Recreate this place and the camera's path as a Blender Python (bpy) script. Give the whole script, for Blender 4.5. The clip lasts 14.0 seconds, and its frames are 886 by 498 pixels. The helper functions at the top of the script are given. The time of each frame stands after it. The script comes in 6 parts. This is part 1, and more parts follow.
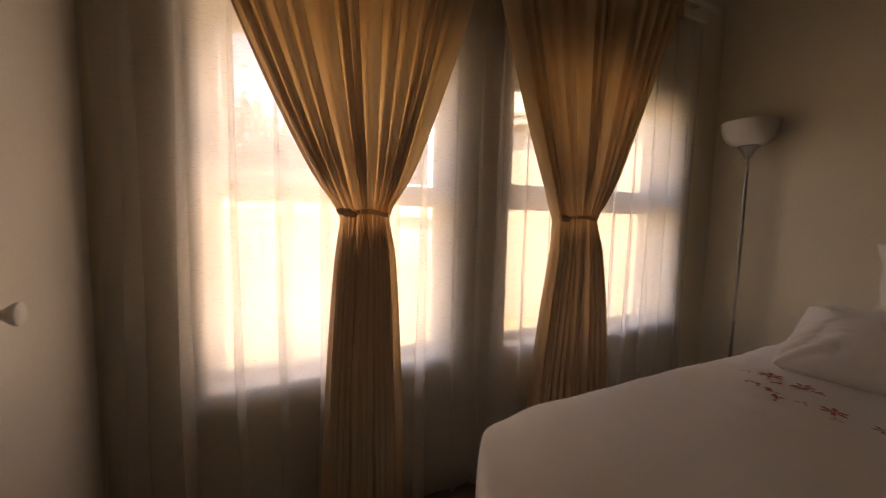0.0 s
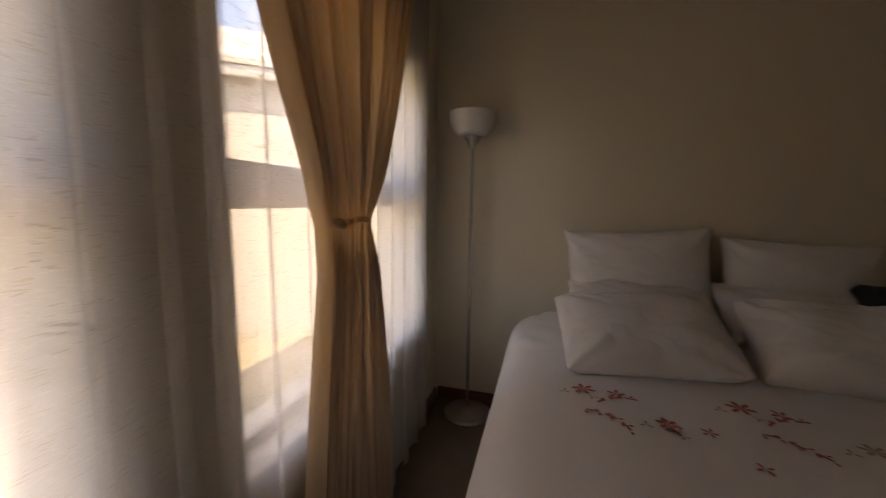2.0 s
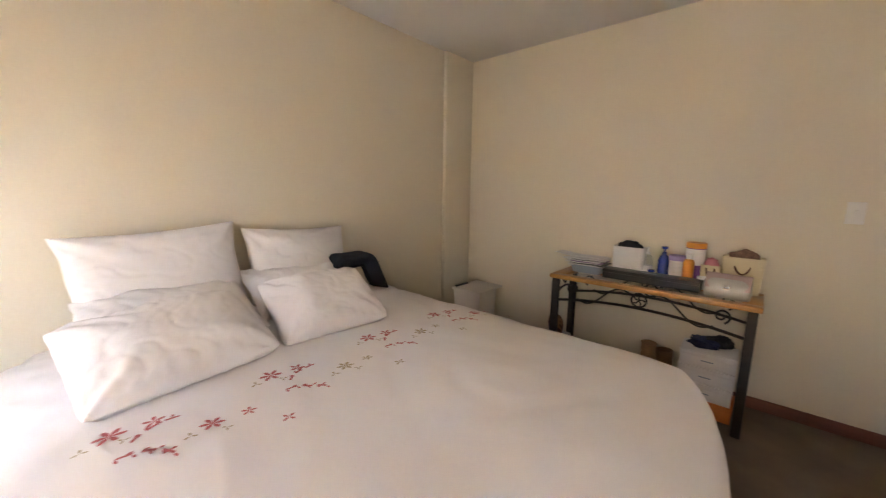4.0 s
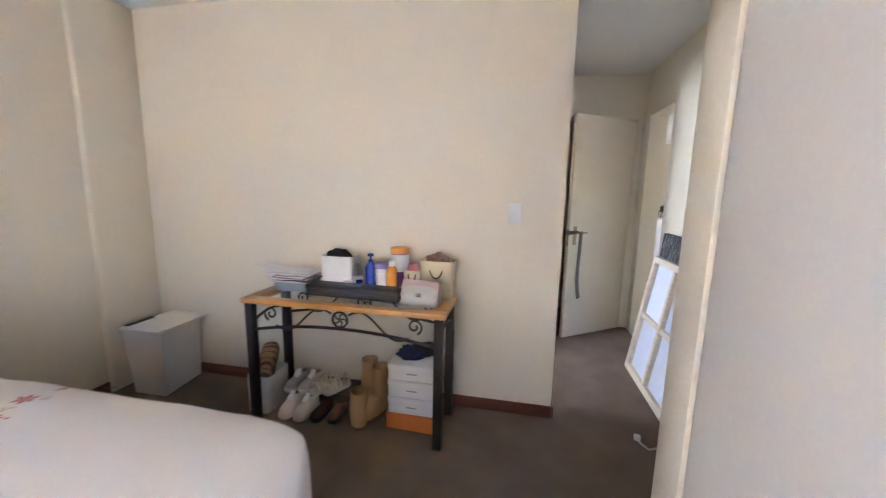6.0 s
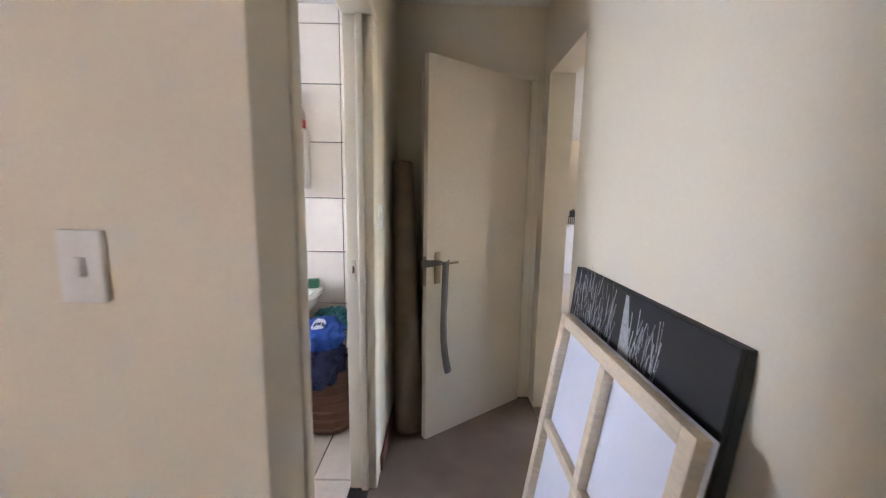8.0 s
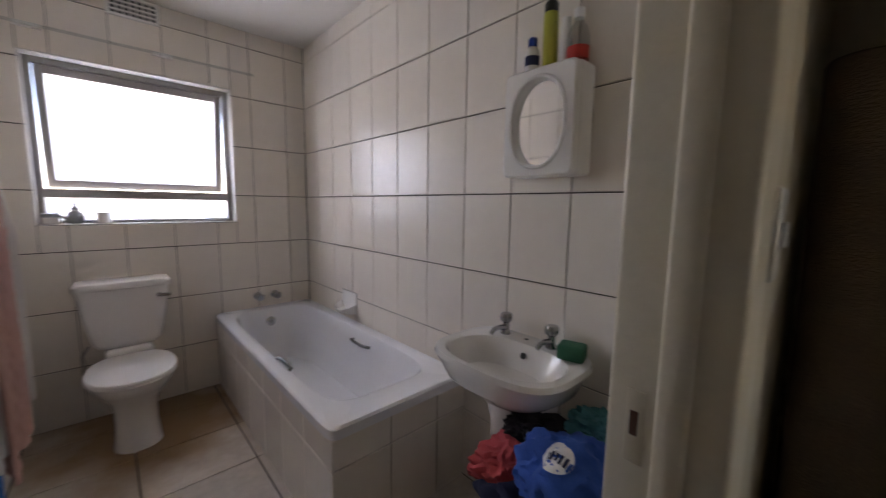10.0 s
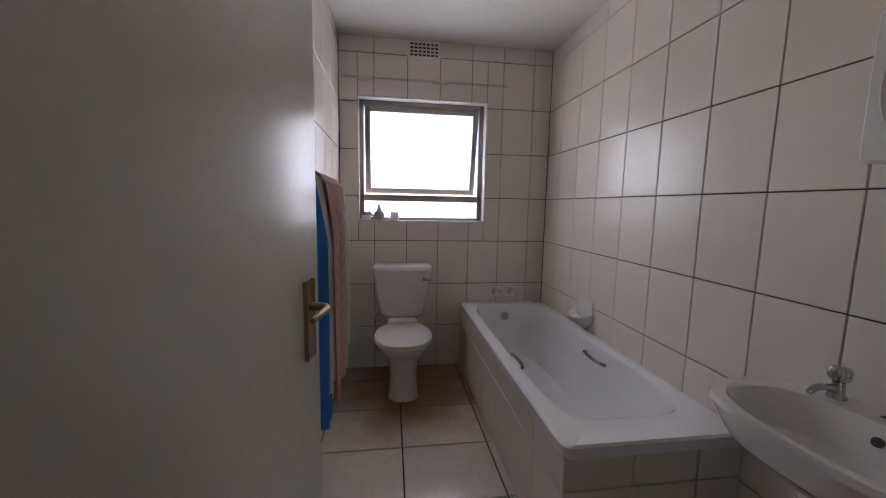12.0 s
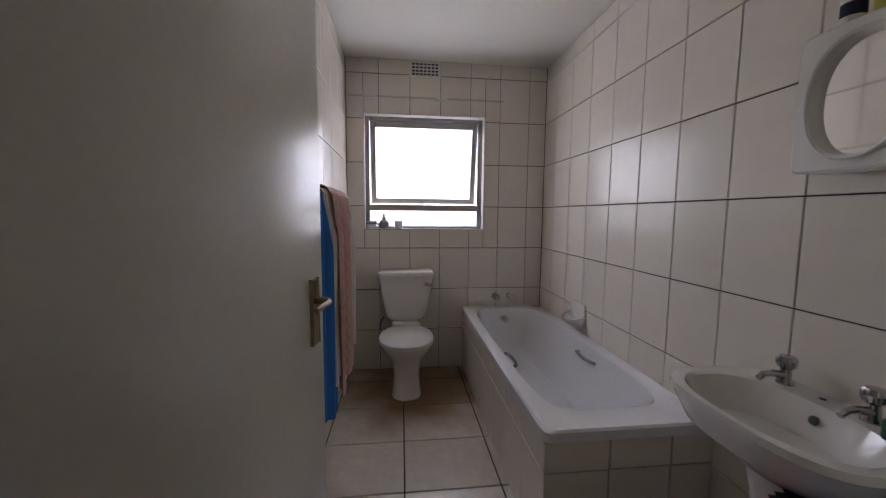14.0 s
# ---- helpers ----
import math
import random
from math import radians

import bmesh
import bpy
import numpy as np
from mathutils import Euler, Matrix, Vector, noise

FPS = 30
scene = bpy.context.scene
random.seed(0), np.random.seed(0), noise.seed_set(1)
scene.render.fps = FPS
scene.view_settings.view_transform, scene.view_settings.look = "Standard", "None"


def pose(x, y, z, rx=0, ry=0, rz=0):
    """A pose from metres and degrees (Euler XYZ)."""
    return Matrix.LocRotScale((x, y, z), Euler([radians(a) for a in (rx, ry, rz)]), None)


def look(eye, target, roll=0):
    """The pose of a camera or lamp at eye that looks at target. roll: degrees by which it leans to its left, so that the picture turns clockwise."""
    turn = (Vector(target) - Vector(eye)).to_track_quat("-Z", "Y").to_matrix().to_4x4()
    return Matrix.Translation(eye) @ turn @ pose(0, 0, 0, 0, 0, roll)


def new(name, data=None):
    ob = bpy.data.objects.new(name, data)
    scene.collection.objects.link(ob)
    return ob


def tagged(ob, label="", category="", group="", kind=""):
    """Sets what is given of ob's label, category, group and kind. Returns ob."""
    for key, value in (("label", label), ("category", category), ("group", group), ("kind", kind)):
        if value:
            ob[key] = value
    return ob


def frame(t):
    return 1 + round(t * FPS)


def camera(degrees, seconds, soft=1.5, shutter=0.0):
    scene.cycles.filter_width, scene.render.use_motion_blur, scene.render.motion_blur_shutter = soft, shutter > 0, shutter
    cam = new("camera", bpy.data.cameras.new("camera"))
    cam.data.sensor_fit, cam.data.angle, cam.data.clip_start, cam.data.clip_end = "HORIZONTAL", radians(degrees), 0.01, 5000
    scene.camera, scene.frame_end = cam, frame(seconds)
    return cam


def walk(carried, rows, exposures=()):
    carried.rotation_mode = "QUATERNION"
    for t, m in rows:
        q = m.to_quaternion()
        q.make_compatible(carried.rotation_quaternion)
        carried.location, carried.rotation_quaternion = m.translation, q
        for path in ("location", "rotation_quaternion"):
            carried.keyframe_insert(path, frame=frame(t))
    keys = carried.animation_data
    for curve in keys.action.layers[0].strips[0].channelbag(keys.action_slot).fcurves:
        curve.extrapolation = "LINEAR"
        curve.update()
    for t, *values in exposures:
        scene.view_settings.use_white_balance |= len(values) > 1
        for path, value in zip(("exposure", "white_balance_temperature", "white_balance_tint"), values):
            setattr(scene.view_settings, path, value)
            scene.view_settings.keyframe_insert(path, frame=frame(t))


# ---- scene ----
cam = camera(101.0, 14.0, soft=1.15, shutter=0.3)
PATH = [
    (0, (0.341, 2.211, 1.176), (1.2, 4.008, 1.008), 1.2),
    (0.5, (0.444, 2.471, 1.166), (1.253, 4.293, 1.02), 0.5),
    (1, (0.526, 2.694, 1.211), (1.683, 4.309, 0.999), 0.6),
    (1.5, (0.669, 2.801, 1.224), (2.221, 4.042, 0.991), 0.6),
    (2, (0.681, 2.917, 1.244), (2.59, 3.453, 0.991), 0.65),
    (2.5, (0.725, 2.963, 1.269), (2.705, 2.879, 1.001), 1.06),
    (3, (0.711, 2.998, 1.298), (2.571, 2.324, 1.002), 0.805),
    (3.5, (0.658, 2.96, 1.32), (2.253, 1.795, 1.009), 0.61),
    (4, (0.631, 2.864, 1.31), (1.93, 1.375, 0.997), 0.85),
    (4.2, (0.567, 2.797, 1.33), (1.785, 1.246, 1.003), 0.65),
    (6.3, (0.252, 1.933, 1.338), (0.445, -0.036, 1.046), 1.1),
    (6.5, (0.239, 1.774, 1.342), (0.319, -0.204, 1.054), 1.1),
    (7, (0.084, 1.361, 1.359), (0.112, -0.619, 1.082), 1.3),
    (7.2, (0.039, 1.169, 1.349), (0.06, -0.811, 1.07), 1.2),
    (7.8, (-0.22, 0.72, 1.345), (-0.24, -1.26, 1.07), 1.0),
    (8.3, (-0.33, 0.32, 1.335), (-0.26, -1.66, 1.06), 0.8),
    (8.8, (-0.29, -0.08, 1.325), (0.05, -2.03, 1.05), 0.6),
    (9.3, (-0.196, -0.368, 1.32), (0.465, -2.237, 1.054), 0.5),
    (9.5, (-0.147, -0.421, 1.319), (0.745, -2.192, 1.056), 0.3),
    (10, (-0.056, -0.522, 1.284), (1.403, -1.87, 1.046), 0.8),
    (10.5, (-0.069, -0.545, 1.269), (1.753, -1.337, 1.041), 1.1),
    (11, (-0.011, -0.531, 1.245), (1.907, -1.047, 1.012), 1.3),
    (11.5, (0.026, -0.504, 1.249), (1.979, -0.867, 1.019), 1.3),
    (12, (0.041, -0.489, 1.269), (2.007, -0.771, 1.033), 1.1),
    (12.5, (0.046, -0.474, 1.281), (2.019, -0.703, 1.047), 0.9),
    (13, (0.017, -0.498, 1.286), (1.994, -0.709, 1.068), 0.8),
    (13.5, (-0.014, -0.502, 1.276), (1.966, -0.705, 1.08), 0.6),
    (14, (-0.112, -0.537, 1.271), (1.866, -0.764, 1.081), 0.5),
]
EXPOSURES = [(0.0, 2.32, 11200, 32), (1.0, 1.85, 10000, 31), (2.0, 2.25, 9000, 25), (2.5, 2.42, 9700, 26), (3.0, 3.65, 8600, 22), (3.6, 4.72, 7500, 20), (4.2, 5.55, 7700, 21),
             (6.3, 6.22, 5800, 20), (7.2, 6.2, 5900, 22), (9.3, 4.95, 6900, 23), (9.6, 4.7, 6900, 23), (10.0, 3.6, 7000, 24), (10.5, 2.82, 7100, 24), (11.0, 2.82, 7000, 24), (12.0, 3.22, 7000, 24), (14.0, 3.24, 7000, 24)]
walk(cam, [(t, look(eye, target, roll)) for t, eye, target, roll in PATH], EXPOSURES)

# ---- world, sun, large lights ----
SUN_EL, SUN_AZ = radians(63), radians(205)
world = bpy.data.worlds.new("world")
scene.world = world
world.use_nodes = True
wn = world.node_tree.nodes
sky = wn.new("ShaderNodeTexSky")
sky.sky_type = "NISHITA"
sky.sun_disc = False
sky.sun_elevation, sky.sun_rotation = SUN_EL, SUN_AZ
wn["Background"].inputs["Strength"].default_value = 0.15
world.node_tree.links.new(sky.outputs[0], wn["Background"].inputs["Color"])
sun = new("sun", bpy.data.lights.new("sun", "SUN"))
sun.data.energy, sun.data.angle, sun.data.color = 2.0, radians(0.5), (1.0, 0.94, 0.84)
sun_dir = Vector((math.sin(SUN_AZ) * math.cos(SUN_EL), math.cos(SUN_AZ) * math.cos(SUN_EL), math.sin(SUN_EL)))
sun.matrix_world = look(sun_dir * 20, (0, 0, 0))


def window_lamp(name, eye, target, w, h, watts, color, spread=180):
    lamp = new(name, bpy.data.lights.new(name, "AREA"))
    lamp.data.shape, lamp.data.size, lamp.data.size_y = "RECTANGLE", w, h
    lamp.data.energy, lamp.data.color, lamp.data.spread = watts, color, radians(spread)
    lamp.matrix_world = look(eye, target)
    return lamp


window_lamp("bathroom_window_light", (3.2, -0.72, 1.62), (0, -0.72, 1.55), 1.5, 1.3, 2.2, (0.84, 0.92, 1.0))
# unseen lamps outside the panes, added to boost sky and ground light
window_lamp("bedroom_sky_fill", (1.3, 4.35, 2.78), (-0.1, 2.4, 0.9), 1.6, 0.6, 3.5, (0.95, 0.97, 1.0), 110)
window_lamp("bedroom_ground_fill", (1.3, 4.25, 0.06), (-0.3, 2.7, 1.5), 1.8, 0.7, 4.5, (1.0, 0.95, 0.87), 100)
# unseen warm area lamp inside the kitchen, added to brighten it
window_lamp("kitchen_fill", (-5.9, -3.4, 1.5), (0, -3.4, 1.2), 1.6, 1.1, 0.15, (1.0, 0.88, 0.72))

# ---- materials ----
MATS = {}


def mat(name, col, rough=0.6, var=0.08, scale=6.0, bump=0.1, bscale=120.0, metal=0.0, coat=0.0, spec=0.5, trans=0.0, stretch=(1, 1, 1), piece=0.0, tcol=None):
    """A surface with its colour varied at two scales, fine relief and roughness that follows the wear."""
    m = bpy.data.materials.new(name)
    m.use_nodes = True
    n, l = m.node_tree.nodes, m.node_tree.links
    b = n["Principled BSDF"]
    tc, mp = n.new("ShaderNodeTexCoord"), n.new("ShaderNodeMapping")
    mp.inputs["Scale"].default_value = stretch
    l.new(tc.outputs["Object"], mp.inputs["Vector"])
    big, fine = n.new("ShaderNodeTexNoise"), n.new("ShaderNodeTexNoise")
    big.inputs["Scale"].default_value, big.inputs["Detail"].default_value = scale, 4
    fine.inputs["Scale"].default_value, fine.inputs["Detail"].default_value = bscale, 3
    for t in (big, fine):
        l.new(mp.outputs["Vector"], t.inputs["Vector"])
    add = n.new("ShaderNodeMath")
    add.operation = "ADD"
    l.new(big.outputs["Fac"], add.inputs[0])
    l.new(fine.outputs["Fac"], add.inputs[1])
    ramp = n.new("ShaderNodeMapRange")
    ramp.inputs["From Min"].default_value, ramp.inputs["From Max"].default_value = 0.6, 1.4
    ramp.inputs["To Min"].default_value, ramp.inputs["To Max"].default_value = 1 - var, 1 + var
    l.new(add.outputs[0], ramp.inputs["Value"])
    value = ramp.outputs[0]
    if piece:
        info, pr, mul = n.new("ShaderNodeObjectInfo"), n.new("ShaderNodeMapRange"), n.new("ShaderNodeMath")
        pr.inputs["To Min"].default_value, pr.inputs["To Max"].default_value = 1 - piece, 1 + piece
        mul.operation = "MULTIPLY"
        l.new(info.outputs["Random"], pr.inputs["Value"])
        l.new(pr.outputs[0], mul.inputs[0])
        l.new(value, mul.inputs[1])
        value = mul.outputs[0]
    sc = n.new("ShaderNodeVectorMath")
    sc.operation = "SCALE"
    sc.inputs[0].default_value = col
    l.new(value, sc.inputs["Scale"])
    l.new(sc.outputs[0], b.inputs["Base Color"])
    rr = n.new("ShaderNodeMapRange")
    rr.inputs["To Min"].default_value, rr.inputs["To Max"].default_value = max(rough - 0.06, 0.02), min(rough + 0.06, 1)
    l.new(big.outputs["Fac"], rr.inputs["Value"])
    l.new(rr.outputs[0], b.inputs["Roughness"])
    b.inputs["Metallic"].default_value, b.inputs["Coat Weight"].default_value = metal, coat
    b.inputs["Specular IOR Level"].default_value = spec
    if bump:
        bp = n.new("ShaderNodeBump")
        bp.inputs["Strength"].default_value, bp.inputs["Distance"].default_value = bump, 0.004
        l.new(fine.outputs["Fac"], bp.inputs["Height"])
        l.new(bp.outputs[0], b.inputs["Normal"])
    if trans:
        tr, mx = n.new("ShaderNodeBsdfTranslucent"), n.new("ShaderNodeMixShader")
        mx.inputs["Fac"].default_value = trans
        if tcol:
            tr.inputs["Color"].default_value = (*tcol, 1)
        else:
            l.new(sc.outputs[0], tr.inputs["Color"])
        l.new(b.outputs[0], mx.inputs[1])
        l.new(tr.outputs[0], mx.inputs[2])
        l.new(mx.outputs[0], n["Material Output"].inputs["Surface"])
    MATS[name] = m
    return m


def sheer_mat():
    """Voile: open weave with slubbed cross threads."""
    m = bpy.data.materials.new("voile")
    m.use_nodes = True
    n, l = m.node_tree.nodes, m.node_tree.links
    tc, mp, no = n.new("ShaderNodeTexCoord"), n.new("ShaderNodeMapping"), n.new("ShaderNodeTexNoise")
    mp.inputs["Scale"].default_value = (36, 36, 280)
    no.inputs["Scale"].default_value, no.inputs["Detail"].default_value = 1.0, 2
    l.new(tc.outputs["Object"], mp.inputs["Vector"])
    l.new(mp.outputs[0], no.inputs["Vector"])
    mr = n.new("ShaderNodeMapRange")
    mr.inputs["From Min"].default_value, mr.inputs["From Max"].default_value = 0.54, 0.70
    mr.inputs["To Min"].default_value, mr.inputs["To Max"].default_value = 0.48, 0.80
    l.new(no.outputs["Fac"], mr.inputs["Value"])
    di, tr, tp = n.new("ShaderNodeBsdfDiffuse"), n.new("ShaderNodeBsdfTranslucent"), n.new("ShaderNodeBsdfTransparent")
    di.inputs["Color"].default_value = (0.93, 0.92, 0.90, 1)
    tr.inputs["Color"].default_value = (0.97, 0.96, 0.94, 1)
    cr = n.new("ShaderNodeValToRGB")
    cr.color_ramp.elements[0].position, cr.color_ramp.elements[0].color = 0.56, (0.985, 0.98, 0.97, 1)
    cr.color_ramp.elements[1].position, cr.color_ramp.elements[1].color = 0.66, (0.52, 0.48, 0.42, 1)
    l.new(no.outputs["Fac"], cr.inputs["Fac"])
    l.new(cr.outputs[0], tr.inputs["Color"])
    m1, m2 = n.new("ShaderNodeMixShader"), n.new("ShaderNodeMixShader")
    m1.inputs["Fac"].default_value = 0.86
    l.new(di.outputs[0], m1.inputs[1])
    l.new(tr.outputs[0], m1.inputs[2])
    l.new(mr.outputs[0], m2.inputs["Fac"])
    l.new(tp.outputs[0], m2.inputs[1])
    l.new(m1.outputs[0], m2.inputs[2])
    l.new(m2.outputs[0], n["Material Output"].inputs["Surface"])
    return m


def glass_mat(name, tint=(1, 1, 1), gloss=0.1):
    m = bpy.data.materials.new(name)
    m.use_nodes = True
    n, l = m.node_tree.nodes, m.node_tree.links
    tp, gl, mx, fr = n.new("ShaderNodeBsdfTransparent"), n.new("ShaderNodeBsdfGlossy"), n.new("ShaderNodeMixShader"), n.new("ShaderNodeLayerWeight")
    pw, ml = n.new("ShaderNodeMath"), n.new("ShaderNodeMath")
    tp.inputs["Color"].default_value = (*tint, 1)
    gl.inputs["Roughness"].default_value = 0.02
    fr.inputs["Blend"].default_value = 0.5
    pw.operation, pw.inputs[1].default_value = "POWER", 4.0
    ml.operation, ml.inputs[1].default_value, ml.inputs[2].default_value = "MULTIPLY_ADD", 0.5, 0.03
    l.new(fr.outputs["Facing"], pw.inputs[0])
    l.new(pw.outputs[0], ml.inputs[0])
    l.new(ml.outputs[0], mx.inputs["Fac"])
    l.new(tp.outputs[0], mx.inputs[1])
    l.new(gl.outputs[0], mx.inputs[2])
    l.new(mx.outputs[0], n["Material Output"].inputs["Surface"])
    return m


WALL = mat("cream wall paint", (0.73, 0.66, 0.525), 0.55, 0.03, 1.4, 0.12, 90)
CEIL = mat("white ceiling paint", (0.76, 0.74, 0.70), 0.7, 0.03, 1.2, 0.15, 140)
CARPET = mat("brown loop carpet", (0.205, 0.150, 0.113), 0.95, 0.3, 4, 0.9, 420, spec=0.1)
SKIRT = mat("red-brown varnished wood", (0.17, 0.055, 0.03), 0.4, 0.25, 6, 0.1, 60, stretch=(1, 1, 8))
GLOSSPAINT = mat("cream gloss enamel", (0.76, 0.69, 0.55), 0.36, 0.04, 2.5, 0.12, 70)
DOORPAINT = mat("white door enamel", (0.70, 0.67, 0.61), 0.25, 0.04, 2, 0.14, 55, spec=1.0)
CLOSETPAINT = mat("aged cream door paint", (0.62, 0.55, 0.43), 0.7, 0.05, 2, 0.12, 55, spec=0.2)
CUPBOARD = mat("white melamine", (0.72, 0.69, 0.64), 0.4, 0.03, 2, 0.04, 80)
TILE = mat("glazed wall tile", (0.77, 0.71, 0.63), 0.2, 0.03, 3, 0.04, 14, piece=0.03)
FTILE = mat("glazed floor tile", (0.56, 0.49, 0.42), 0.16, 0.12, 2.4, 0.05, 24, coat=0.3, piece=0.05)
GROUT = mat("dark grout", (0.035, 0.026, 0.022), 0.9, 0.3, 20, 0.3, 200)
CERAMIC = mat("white sanitary ware", (0.80, 0.78, 0.75), 0.08, 0.02, 3, 0.0, 40, coat=0.5)
ACRYLIC = mat("white bath enamel", (0.80, 0.80, 0.82), 0.12, 0.02, 3, 0.0, 40, coat=0.4)
CHROME = mat("chrome", (0.5, 0.5, 0.51), 0.12, 0.06, 20, 0.0, 90, metal=1)
SMOKE = mat("tarnished chrome", (0.22, 0.22, 0.23), 0.25, 0.1, 20, 0.0, 90, metal=1)
BRASS = mat("worn brass", (0.30, 0.23, 0.14), 0.4, 0.2, 25, 0.05, 120, metal=1)
ALU = mat("bronze anodised aluminium", (0.33, 0.31, 0.30), 0.4, 0.1, 10, 0.02, 90, metal=0.3)
FRAMEWHITE = mat("painted window frame", (0.66, 0.62, 0.55), 0.45, 0.06, 6, 0.08, 80)
DRAPE = mat("tan woven curtain", (0.71, 0.565, 0.42), 0.9, 0.1, 5, 0.5, 500, spec=0.1, trans=0.32, stretch=(1, 1, 0.4), tcol=(0.74, 0.48, 0.23))
VOILE = sheer_mat()
LINEN = mat("white cotton", (0.78, 0.75, 0.73), 0.85, 0.04, 4, 0.10, 420, spec=0.15)
RED = mat("red embroidery thread", (0.48, 0.12, 0.12), 0.7, 0.25, 80, 0.4, 400)
OLIVE = mat("faded olive thread", (0.40, 0.32, 0.20), 0.7, 0.25, 80, 0.4, 400)
BLACKCLOTH = mat("black fabric", (0.02, 0.02, 0.025), 0.85, 0.3, 12, 0.4, 300)
SILVER = mat("satin silver metal", (0.42, 0.40, 0.38), 0.35, 0.1, 20, 0.02, 100, metal=0.9)
OPAL = mat("opal lamp glass", (0.78, 0.76, 0.74), 0.25, 0.03, 6, 0.0, 60, trans=0.3)
IRON = mat("dark brown iron", (0.035, 0.024, 0.02), 0.5, 0.3, 18, 0.25, 160, metal=0.3)
OAK = mat("honey oak veneer", (0.50, 0.23, 0.06), 0.35, 0.22, 9, 0.08, 50, stretch=(1, 9, 9), coat=0.2)
PINE = mat("raw pine", (0.62, 0.52, 0.39), 0.7, 0.18, 12, 0.15, 60, stretch=(1, 1, 6))
CANVAS = mat("primed canvas", (0.66, 0.68, 0.76), 0.85, 0.04, 4, 0.3, 500)
BLACKPAINT = mat("black canvas paint", (0.012, 0.012, 0.014), 0.5, 0.4, 10, 0.2, 200)
PALEPAINT = mat("pale brush paint", (0.42, 0.44, 0.46), 0.6, 0.4, 50, 0.3, 200)
BLACKPLASTIC = mat("black plastic", (0.018, 0.018, 0.02), 0.4, 0.2, 20, 0.05, 90)
GREYPLASTIC = mat("grey plastic", (0.32, 0.33, 0.34), 0.4, 0.1, 20, 0.05, 90)
GREENPLASTIC = mat("pale green plastic", (0.25, 0.36, 0.32), 0.4, 0.1, 20, 0.03, 90)
WHITEPLASTIC = mat("white plastic", (0.76, 0.74, 0.71), 0.3, 0.03, 10, 0.03, 90)
PAPER = mat("white paper", (0.72, 0.70, 0.68), 0.75, 0.06, 10, 0.1, 150)
GREYPAPER = mat("blue-grey card", (0.30, 0.34, 0.38), 0.7, 0.1, 10, 0.1, 150)
BLUE = mat("royal blue plastic", (0.02, 0.05, 0.33), 0.25, 0.1, 10, 0.0, 90)
PURPLE = mat("lilac plastic", (0.33, 0.27, 0.58), 0.4, 0.06, 10, 0.0, 90)
DEEPPURPLE = mat("purple plastic", (0.19, 0.06, 0.22), 0.4, 0.06, 10, 0.0, 90)
ORANGE = mat("orange plastic", (0.72, 0.27, 0.03), 0.35, 0.06, 10, 0.0, 90)
ORANGECARD = mat("orange card", (0.70, 0.20, 0.04), 0.7, 0.1, 10, 0.05, 150)
CREAMLEATHER = mat("cream leather", (0.66, 0.56, 0.36), 0.45, 0.06, 12, 0.15, 180)
PINKLEATHER = mat("dusty pink leather", (0.42, 0.30, 0.28), 0.4, 0.08, 12, 0.15, 180)
PINK = mat("pink cloth", (0.62, 0.23, 0.26), 0.85, 0.1, 12, 0.3, 200)
BROWNLEATHER = mat("brown leather", (0.14, 0.06, 0.035), 0.45, 0.2, 12, 0.2, 160)
TAN = mat("tan suede", (0.42, 0.25, 0.12), 0.9, 0.15, 12, 0.4, 240)
SHOEGREY = mat("grey suede", (0.40, 0.37, 0.33), 0.85, 0.12, 14, 0.3, 240)
SHOEWHITE = mat("off-white shoe leather", (0.68, 0.62, 0.53), 0.5, 0.08, 14, 0.15, 160)
NAVY = mat("navy cloth", (0.014, 0.02, 0.07), 0.85, 0.25, 12, 0.4, 240)
CLOTHBLUE = mat("bright blue cloth", (0.02, 0.09, 0.40), 0.85, 0.12, 9, 0.4, 240)
CLOTHRED = mat("red cloth", (0.48, 0.06, 0.07), 0.85, 0.15, 9, 0.4, 240)
TEAL = mat("teal cloth", (0.05, 0.22, 0.25), 0.85, 0.15, 9, 0.4, 240)
TOWELPINK = mat("pink towelling", (0.56, 0.33, 0.28), 0.95, 0.12, 9, 0.9, 300, trans=0.1)
TOWELWHITE = mat("white towelling", (0.66, 0.62, 0.58), 0.95, 0.08, 9, 0.9, 300, trans=0.1)
TOWELBLUE = mat("blue towelling", (0.02, 0.17, 0.52), 0.95, 0.12, 9, 0.9, 300, trans=0.1)
RUG = mat("brown rolled rug", (0.20, 0.145, 0.10), 0.95, 0.25, 12, 0.8, 300)
GREENSOAP = mat("green sponge", (0.02, 0.13, 0.07), 0.7, 0.2, 30, 0.6, 200)
YELLOW = mat("yellow-green can", (0.45, 0.44, 0.06), 0.3, 0.06, 10, 0.0, 90)
REDLABEL = mat("red label", (0.52, 0.04, 0.03), 0.5, 0.06, 10, 0.0, 90)
CLEAR = glass_mat("clear glass")
CLEARPLASTIC = glass_mat("clear plastic", (0.88, 0.9, 0.9))
MIRROR = mat("mirror", (0.9, 0.9, 0.9), 0.02, 0.0, 3, 0.0, 40, metal=1)
STEEL = mat("brushed steel", (0.42, 0.42, 0.43), 0.3, 0.1, 4, 0.03, 60, metal=1, stretch=(1, 1, 12))
KTILE = mat("kitchen floor tile", (0.42, 0.37, 0.32), 0.35, 0.1, 3, 0.05, 40)
GRASS = mat("dry grass", (0.38, 0.32, 0.20), 0.95, 0.35, 1.2, 0.9, 60, spec=0.1)
